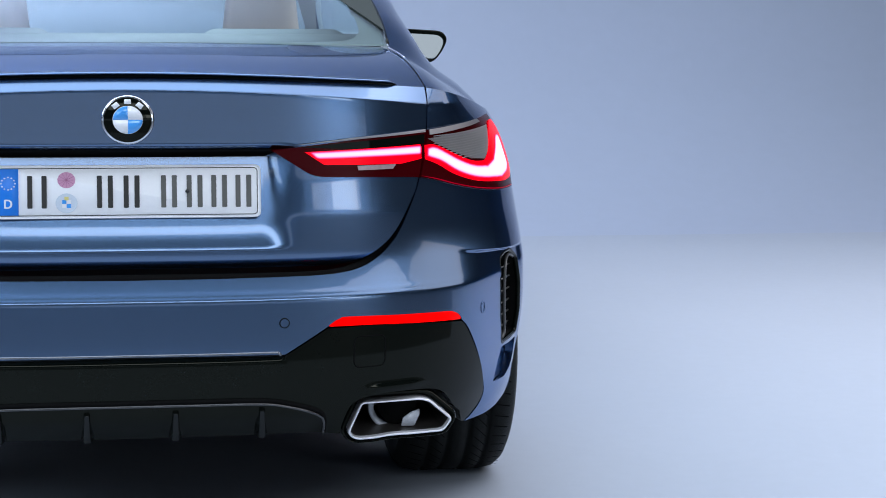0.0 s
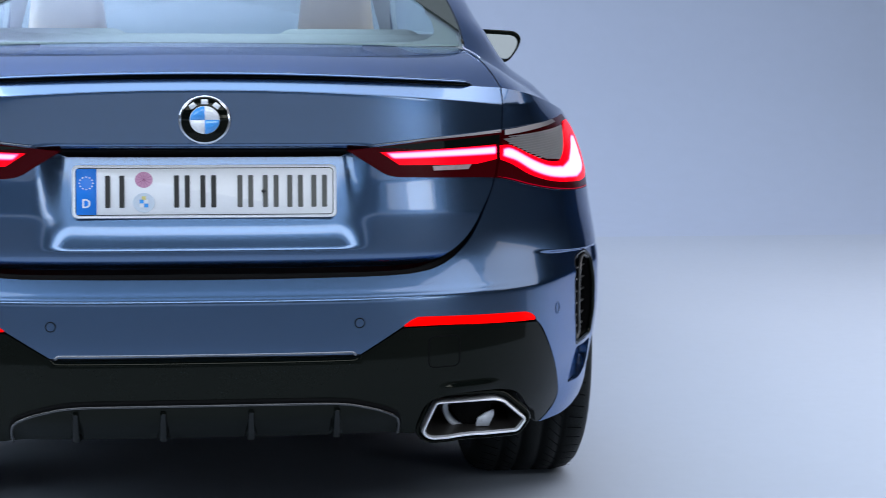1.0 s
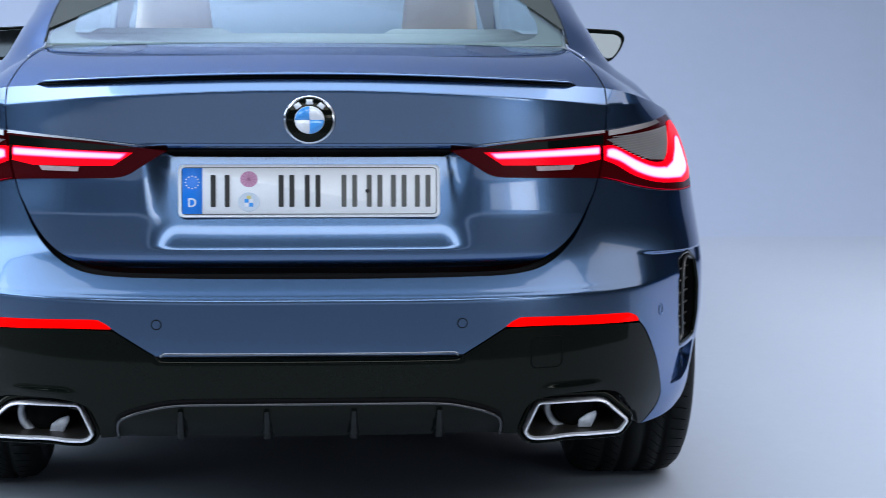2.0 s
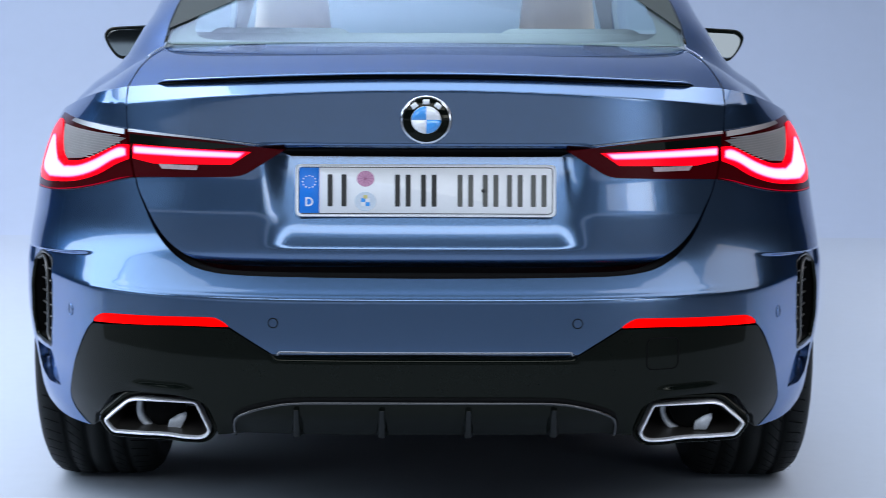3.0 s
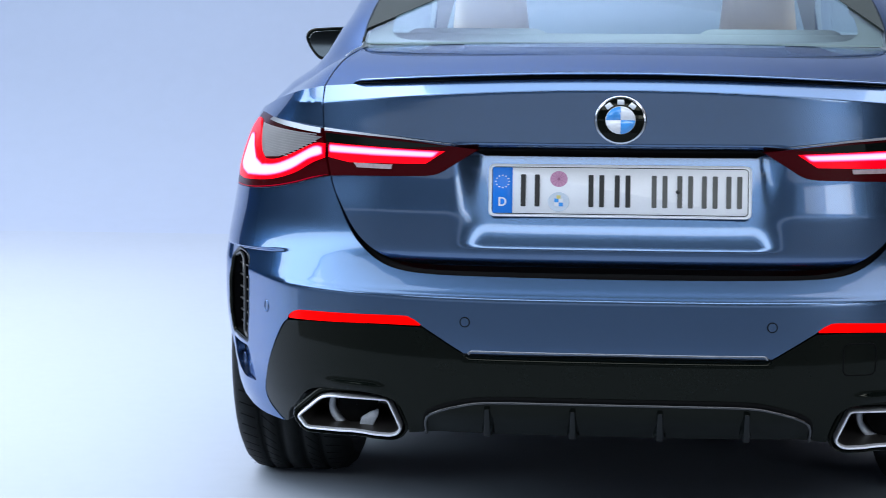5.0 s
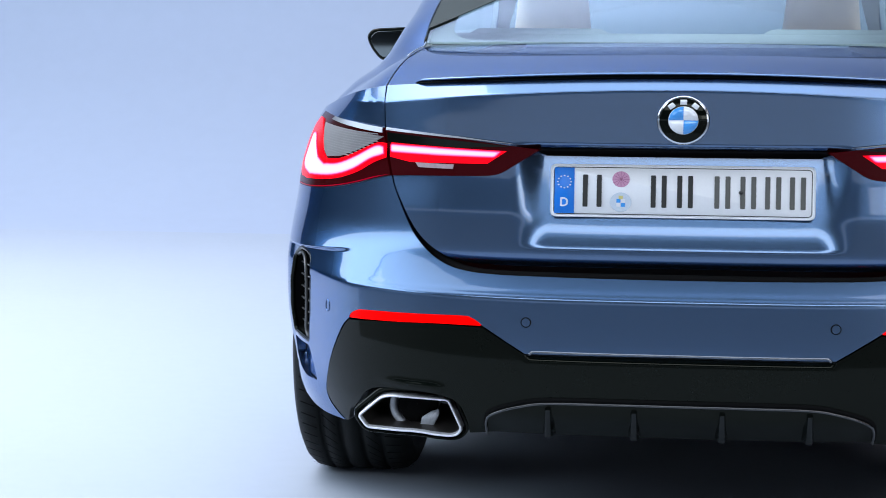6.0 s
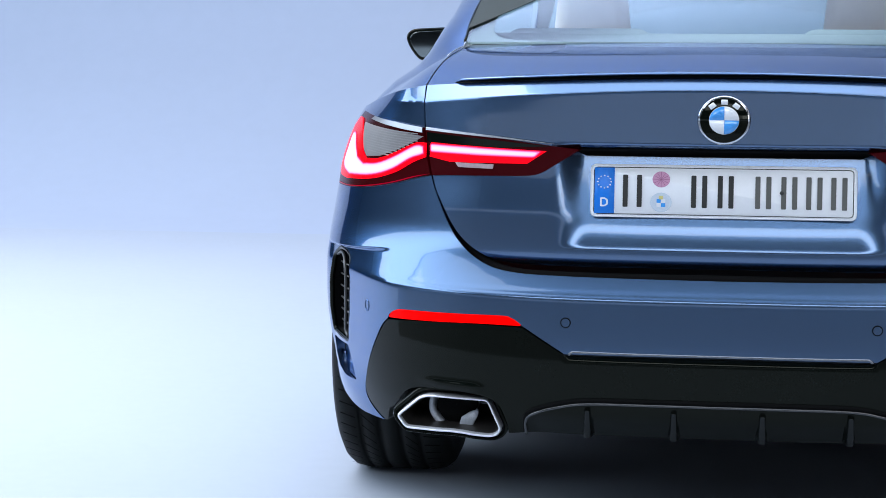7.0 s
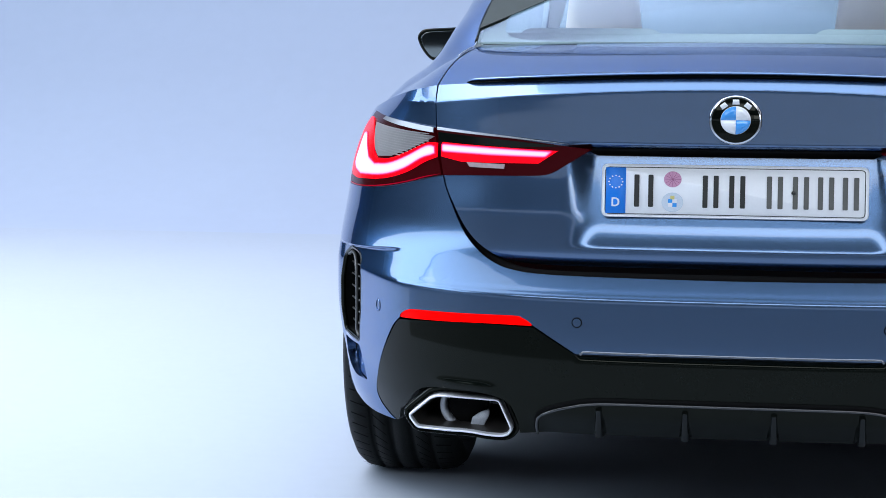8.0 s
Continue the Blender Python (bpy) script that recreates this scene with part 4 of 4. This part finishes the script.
# ---- side vents ----
def vent(sign):
    def at(pts):
        return pts if sign > 0 else mirrored(pts)
    c = np.mean(np.array(VENT), 0)
    grown = [tuple(c + (np.array(p) - c) * 1.02) for p in VENT]
    back = panel("side_vent", at(uz(grown)), FLAT_BLACK, car, skin, 0.02, depth=0.0, offset=-0.045)
    rim = uz(VENT)
    P, N = lay(skin, np.array([p[0] * sign for p in rim]), np.array([p[1] for p in rim]))
    part("vent_rim", tube([tuple(p) for p in P - N * 0.005], 0.0060, 8, True), BLACK, back)
    lin = shrunk(rim, 0.0018)
    Q, _ = lay(skin, np.array([p[0] * sign for p in lin]), np.array([p[1] for p in lin]))
    wall = [[tuple(q) for q in Q - N * d] + [tuple((Q - N * d)[0])] for d in (0.0, 0.024, 0.05)]
    from_grid("vent_liner", np.array(wall), FLAT_BLACK, back)
    inner = bend([(0.884, 0.590), (0.866, 0.600), (0.852, 0.588), (0.846, 0.55), (0.846, 0.48), (0.850, 0.43), (0.842, 0.412)], 6)
    iu = uz(inner)
    P, N = lay(skin, np.array([p[0] * sign for p in iu]), np.array([p[1] for p in iu]))
    part("vent_frame", tube([tuple(p) for p in P - N * 0.007], 0.0036, 8), SATIN_BLACK, back, "satin grey inner bar of the vent")
    for z in (0.575, 0.547, 0.519, 0.491, 0.463, 0.435):
        bar = uz([(0.848, z), (0.868, z - 0.002), (0.890, z - 0.004)])
        P, N = lay(skin, np.array([p[0] * sign for p in bar]), np.array([p[1] for p in bar]))
        part("vent_slat", tube([tuple(p) for p in P - N * 0.020], 0.0020, 6), SATIN_BLACK, back)
    panel("blade_gap", at(uz(BLADE_HOLE)), FLAT_BLACK, back, blade_surf, 0.012, depth=0.0, offset=-0.008)
    panel("vent_blade", at(uz(shrunk(BLADE_HOLE, 0.002))), PAINT, bumper, blade_surf, 0.012, depth=0.01, label="body-coloured blade below the vent")


def blade_surf(u, z):
    x, y, z = skin(u, z)
    return x, y + 0.005 + 0.8 * np.maximum(np.abs(x) - 0.80, 0) + 0.22 * (z - 0.322), z


SATIN_BLACK = material("satin_black_trim", (0.06, 0.06, 0.058), 0.35, 0.0, 0.2, var=0.1)
vent(1), vent(-1)


# ---- exhaust tailpipes ----
def tailpipe(sign):
    hexa = soft_corners([(0.472, 0.347), (0.602, 0.3475), (0.622, 0.342), (0.674, 0.297), (0.653, 0.2700), (0.575, 0.2683), (0.560, 0.2693), (0.527, 0.2683), (0.505, 0.2655), (0.467, 0.2650), (0.4516, 0.2704), (0.4419, 0.2844)], 0.010, 4)
    if sign < 0:
        hexa = [(x, z + 0.004) for x, z in hexa]

    def ring(d, dy, dz=0.0):
        return [(sign * x, -0.006 + 0.22 * (x - 0.446) + dy, z + dz) for x, z in shrunk(hexa, d)]
    rings = [ring(0.003, 0.10), ring(0.0, 0.004), ring(0.0012, -0.002), ring(0.003, -0.0035), ring(0.0050, -0.003), ring(0.0060, 0.001), ring(0.0068, 0.012)]
    tip = from_grid("tailpipe", np.array([r + r[:1] for r in rings]), TIP, car, "polished steel hexagonal exhaust tip", flip=sign > 0)
    liner = [ring(0.0068, 0.012), ring(0.011, 0.06), ring(0.016, 0.11), ring(0.02, 0.16), ring(0.035, 0.165)]
    from_grid("tip_liner", np.array([r + r[:1] for r in liner]), STEEL, tip, "dark sooty inside of the tip", flip=sign > 0)
    shroud = [ring(-0.014, 0.045, 0.002), ring(-0.013, 0.02, 0.002), ring(-0.008, 0.010, 0.001), ring(-0.001, 0.03, 0.0)]
    from_grid("tip_shroud", np.array([r + r[:1] for r in shroud]), BLACK, tip, flip=sign > 0)
    bm = lathe([(-0.022, 0.050), (-0.025, 0.047), (-0.020, 0.038), (0.05, 0.036), (0.06, 0.050), (-0.022, 0.050)], 36)
    bmesh.ops.transform(bm, matrix=pose(sign * 0.553 - 0.006, 0.105, 0.318, 0, 0, 90), verts=bm.verts)
    part("inner_pipe", bm, STEEL_BRIGHT, tip, "bright perforated inner exhaust pipe")
    bm = lathe([(0.0, 0.0005), (0.0, 0.041), (0.03, 0.041)], 36)
    bmesh.ops.transform(bm, matrix=pose(sign * 0.553 + 0.005, 0.076, 0.322, 0, 0, 90), verts=bm.verts)
    part("pipe_bore", bm, FLAT_BLACK, tip)
    bm = prism(soft_corners([(0.012, -0.044), (0.040, -0.044), (0.052, -0.020), (0.052, -0.008), (0.034, -0.014), (0.016, -0.026)], 0.003), -0.003, 0.003, 0.001)
    bmesh.ops.transform(bm, matrix=pose(sign * 0.553, 0.072, 0.322, -12, 0, 0), verts=bm.verts)
    part("flap_plate", bm, STEEL_BRIGHT, tip, "bright flap bracket inside the tip")
    part("duct_end", prism([(sign * x, z) for x, z in shrunk(hexa, 0.012)], 0.20, 0.21), FLAT_BLACK, tip)


STEEL_BRIGHT = material("bright_exhaust_steel", (0.38, 0.40, 0.43), 0.4, 0.35, var=0.3, var_scale=90)
tailpipe(1), tailpipe(-1)


# ---- badge ----
def disc(r, y0, y1, bevel=0.001, a0=0.0, a1=2 * math.pi, n=48):
    if a1 - a0 > 6.2:
        o = [(r * math.cos(q), r * math.sin(q)) for q in a0 + np.arange(n) * (a1 - a0) / n]
    else:
        o = [(0.0005, 0.0005)] + [(r * math.cos(q), r * math.sin(q)) for q in np.linspace(a0, a1, n // 4)]
    return prism(o, y0, y1, bevel)


badge = tagged(part("badge", disc(0.0525, -0.004, 0.012, 0.003), CHROME, car), "round badge with a black ring")
badge.location, badge.scale = (0, -0.041, 0.936), (1.0, 1.0, 0.94)
part("black_ring", disc(0.0475, -0.0055, 0.0, 0.001), BLACK, badge)
part("inner_ring", disc(0.0298, -0.0065, 0.0, 0.001), WHITE, badge)
for k, m in enumerate((WHITE, SKY_BLUE, WHITE, SKY_BLUE)):
    part("quarter_field", disc(0.0292, -0.0078, 0.0, 0.0006, k * math.pi / 2, (k + 1) * math.pi / 2), m, badge)
for a in (52, 90, 128):
    bm = prism([(-0.0070, -0.0052), (0.0070, -0.0052), (0.0062, 0.0052), (-0.0062, 0.0052)], -0.0068, 0.0, 0.0008)
    bmesh.ops.transform(bm, matrix=pose(0.0385 * math.cos(radians(a)), 0, 0.0385 * math.sin(radians(a)), 0, 90 - a, 0), verts=bm.verts)
    part("silver_mark", bm, WHITE, badge)

# ---- number plate ----
SEAL_LINE = material("mauve_print", (0.32, 0.10, 0.20), 0.5, var=0.1)
plate = tagged(part("number_plate", prism(soft_corners([(-0.26, -0.055), (0.26, -0.055), (0.26, 0.055), (-0.26, 0.055)], 0.010), -0.002, 0.002, 0.0005), WHITE_PLATE), "white number plate with plain dark bars", "number plate")
plate.matrix_world = pose(0, -0.013, 0.790, -8, 0, 0) @ Matrix.Diagonal((1.005, 1.0, 0.915, 1.0))
part("plate_frame", tube([(x, 0.0, z) for x, z in soft_corners([(-0.2615, -0.0565), (0.2615, -0.0565), (0.2615, 0.0565), (-0.2615, 0.0565)], 0.011)], 0.0022, 8, True), WHITE, plate)
part("dark_edge", tube([(x, -0.002, z) for x, z in soft_corners([(-0.2565, -0.0515), (0.2565, -0.0515), (0.2565, 0.0515), (-0.2565, 0.0515)], 0.009)], 0.0009, 6, True), INK, plate)
part("blue_band", prism([(-0.2555, -0.0505), (-0.2155, -0.0505), (-0.2155, 0.0505), (-0.2555, 0.0505)], -0.0032, 0, 0.0004), BLUE, plate)
for k in range(12):
    q = k * math.pi / 6
    bm = disc(0.0017, -0.0042, -0.003, 0.0002, n=8)
    bmesh.ops.transform(bm, matrix=pose(-0.2355 + 0.0135 * math.cos(q), 0, 0.019 + 0.0135 * math.sin(q)), verts=bm.verts)
    part("dot", bm, WHITE, plate)
mark = part("band_mark", prism(soft_corners([(-0.2435, -0.0355), (-0.2345, -0.0355), (-0.2285, -0.0315), (-0.2275, -0.0255), (-0.2285, -0.0195), (-0.2345, -0.0155), (-0.2435, -0.0155)], 0.002), -0.0042, -0.003, 0.0003), WHITE, plate, "", False)
part("mark_hole", prism(soft_corners([(-0.2400, -0.0320), (-0.2350, -0.0320), (-0.2318, -0.0295), (-0.2312, -0.0255), (-0.2318, -0.0215), (-0.2350, -0.0190), (-0.2400, -0.0190)], 0.001), -0.0046, -0.0036, 0.0001), BLUE, mark, "", False)
for x in (-0.1795, -0.0465, 0.006, 0.080, 0.131, 0.180, 0.2285):
    wdt = 0.030 if x < -0.1 else 0.0235
    for dx in (-wdt / 2 - 0.004, wdt / 2 - 0.006):
        part("bar", prism(soft_corners([(x + dx, -0.0355), (x + dx + 0.010, -0.0355), (x + dx + 0.010, 0.0355), (x + dx, 0.0355)], 0.002), -0.0040, -0.001, 0.0006), INK if x < 0.05 else GREY_INK, plate, "", False)
for z, m, r in ((0.026, LILAC, 0.0175), (-0.0245, PALE, 0.0215)):
    bm = disc(r, -0.0036, -0.001, 0.0004)
    bmesh.ops.transform(bm, matrix=pose(-0.122, 0, z), verts=bm.verts)
    seal = part("seal", bm, m, plate, "", False)
    if z > 0:
        for k in range(6):
            bm = prism([(-0.016, -0.0004), (0.016, -0.0004), (0.016, 0.0004), (-0.016, 0.0004)], -0.0040, -0.003, 0.0001)
            bmesh.ops.transform(bm, matrix=pose(-0.122, 0, z, 0, k * 30, 0), verts=bm.verts)
            part("seal_line", bm, SEAL_LINE, seal, "", False)
    else:
        for cx, cz, mm in ((-0.0045, 0.003, SKY_BLUE), (0.0045, 0.003, WHITE), (-0.0045, -0.006, WHITE), (0.0045, -0.006, SKY_BLUE), (0.0, 0.010, YELLOW)):
            bm = prism([(-0.0042, -0.0042), (0.0042, -0.0042), (0.0042, 0.0042), (-0.0042, 0.0042)], -0.0040, -0.003, 0.0002)
            bmesh.ops.transform(bm, matrix=pose(-0.122 + cx, 0, z + cz), verts=bm.verts)
            part("crest_field", bm, mm, seal, "", False)
bm = disc(0.0042, -0.0075, -0.001, 0.001, n=16)
bmesh.ops.transform(bm, matrix=pose(0.1165, 0, 0.0), verts=bm.verts)
part("screw", bm, INK, plate)


# ---- door mirrors ----
def turned_glass(outline, c, sign):
    bm = prism(outline, -0.001, 0.004, 0.0006)
    m = pose(c[0], 2.581 if sign < 0 else 2.558, c[1]) @ pose(0, 0, 0, 0 if sign < 0 else -23, 0, 2 if sign < 0 else 6) @ pose(-c[0], 0, -c[1])
    bmesh.ops.transform(bm, matrix=m, verts=bm.verts)
    return bm


def door_mirror(sign):
    shape = soft_corners([(0.86, 1.085), (1.045, 1.075), (1.066, 1.050), (1.050, 1.010), (1.020, 0.972), (0.99, 0.968), (0.93, 1.0)], 0.02)
    shape = [(sign * x, z) for x, z in shape]
    if sign < 0:
        shape = shape[::-1]
    hous = part("door_mirror", prism(shape, 2.585, 2.70, 0.004), BLACK, car, "gloss black door mirror", False)
    c = np.mean(np.array(shape), 0)
    glass = [tuple(c + (np.array(p) - c) * 0.80) for p in shape]
    part("mirror_glass", turned_glass(glass, c, sign), MIRROR, hous, '', False)
    part("mirror_arm", box((min(sign * 0.82, sign * 0.93), 2.62, 0.955), (max(sign * 0.82, sign * 0.93), 2.68, 0.995), 0.01), BLACK, hous)


door_mirror(1), door_mirror(-1)


# ---- wheels ----
def wheel(x, y, sign, w):
    R = 0.335
    hw = w / 2
    prof = [(-hw + 0.02, 0.245), (-hw + 0.004, 0.265), (-hw - 0.006, 0.292), (-hw + 0.004, R - 0.022), (-hw + 0.022, R - 0.007)]
    grooves = [-0.62, -0.22, 0.22, 0.62]
    for g in grooves:
        c = g * (hw - 0.02)
        prof += [(c - 0.0065, R), (c - 0.005, R - 0.008), (c + 0.005, R - 0.008), (c + 0.0065, R)]
    prof += [(hw - 0.022, R - 0.007), (hw - 0.004, R - 0.022), (hw + 0.006, 0.292), (hw - 0.004, 0.265), (hw - 0.02, 0.245)]
    tyre = part("wheel", lathe(prof, 96), RUBBER, car, "black road tyre on an alloy wheel")
    tyre.location = (x, y, R - 0.002)
    n = 64
    bm = bmesh.new()
    for k in range(n):
        q = 2 * math.pi * (k + 0.5) / n
        for a, b in ((-0.98, -0.68), (0.68, 0.98), (-0.55, -0.30), (0.30, 0.55)):
            x0, x1 = a * (hw - 0.012), b * (hw - 0.012)
            vs = []
            for xx, tw in ((x0, 0.0), (x1, 0.10)):
                rr = R + 0.0010 if abs(xx) < 0.8 * hw else R - 0.0062
                for d in (-0.0016, 0.0016):
                    ang = q + (tw if abs(a) < 0.6 else tw * 0.3) + d / R
                    vs.append(bm.verts.new((xx, rr * math.cos(ang), rr * math.sin(ang))))
            bm.faces.new((vs[0], vs[1], vs[3], vs[2]))
    sipes = part("tread_sipe", bm, FLAT_BLACK, tyre)
    tagged(sipes, kind="stuff")
    part("rim", lathe([(sign * (hw - 0.03), 0.246), (sign * (hw - 0.012), 0.240), (sign * (hw - 0.02), 0.225), (-sign * (hw - 0.02), 0.215), (-sign * (hw - 0.01), 0.245)], 48), SATIN_DARK, tyre)
    part("brake_disc", lathe([(-0.03, 0.0005), (-0.03, 0.215), (-0.018, 0.215), (-0.018, 0.0005)], 48), FLAT_BLACK, tyre)
    for k in range(10):
        bm = box((-0.012, -0.018, 0.03), (0.012, 0.018, 0.228), 0.005)
        bmesh.ops.transform(bm, matrix=pose(sign * (hw - 0.03), 0, 0, k * 36, 0, 0), verts=bm.verts)
        part("spoke", bm, SATIN_DARK, tyre)


for sg in (1, -1):
    wheel(sg * 0.779, 0.86, sg, 0.262)
    wheel(sg * 0.78, 3.60, sg, 0.235)

# ---- inside the car ----
part("cabin_floor", box((-0.83, 1.25, 0.30), (0.83, 3.1, 0.36), 0.02), CLOTH, car)
part("parcel_shelf", box((-0.56, 0.46, 1.00), (0.56, 1.05, 1.045), 0.02, 3), SHELF, car, "grey parcel shelf under the rear window")
part("dashboard", box((-0.66, 2.55, 0.70), (0.66, 3.0, 0.98), 0.06, 3), CLOTH, car)


def cushion(lo, hi, r):
    bm = box(lo, hi, r, 5)
    return bm


part("rear_bench_top", cushion((-0.64, 0.98, 0.94), (0.64, 1.12, 1.088), 0.03), SHELF, car, "pale grey top of the rear bench")
for s in (-1, 1):
    part("rear_seat", cushion((s * 0.36 - 0.24, 1.02, 0.55), (s * 0.36 + 0.24, 1.16, 0.995), 0.05), LEATHER, car, "cream leather rear seat back")
    part("front_seat", cushion((s * 0.37 - 0.24, 1.80, 0.50), (s * 0.37 + 0.24, 1.96, 1.02), 0.06), LEATHER, car, "cream leather front seat back")
    part("rear_headrest", cushion((s * 0.37 - 0.19, 1.00, 0.96), (s * 0.37 + 0.19, 1.10, 1.101), 0.045), SHELF, car, "low grey rear headrest")
    bm = cushion((-0.121, -0.055, -0.06), (0.121, 0.055, 0.235), 0.05)
    for v in bm.verts:
        v.co.x *= 1.0 - 1.6 * max(0.0, v.co.z - 0.075)
        v.co.y -= 0.25 * max(0.0, v.co.z - 0.1) ** 1.5
    bmesh.ops.transform(bm, matrix=pose(s * 0.383, 1.76, 1.0), verts=bm.verts)
    part("headrest", bm, LEATHER, car, "cream leather headrest")
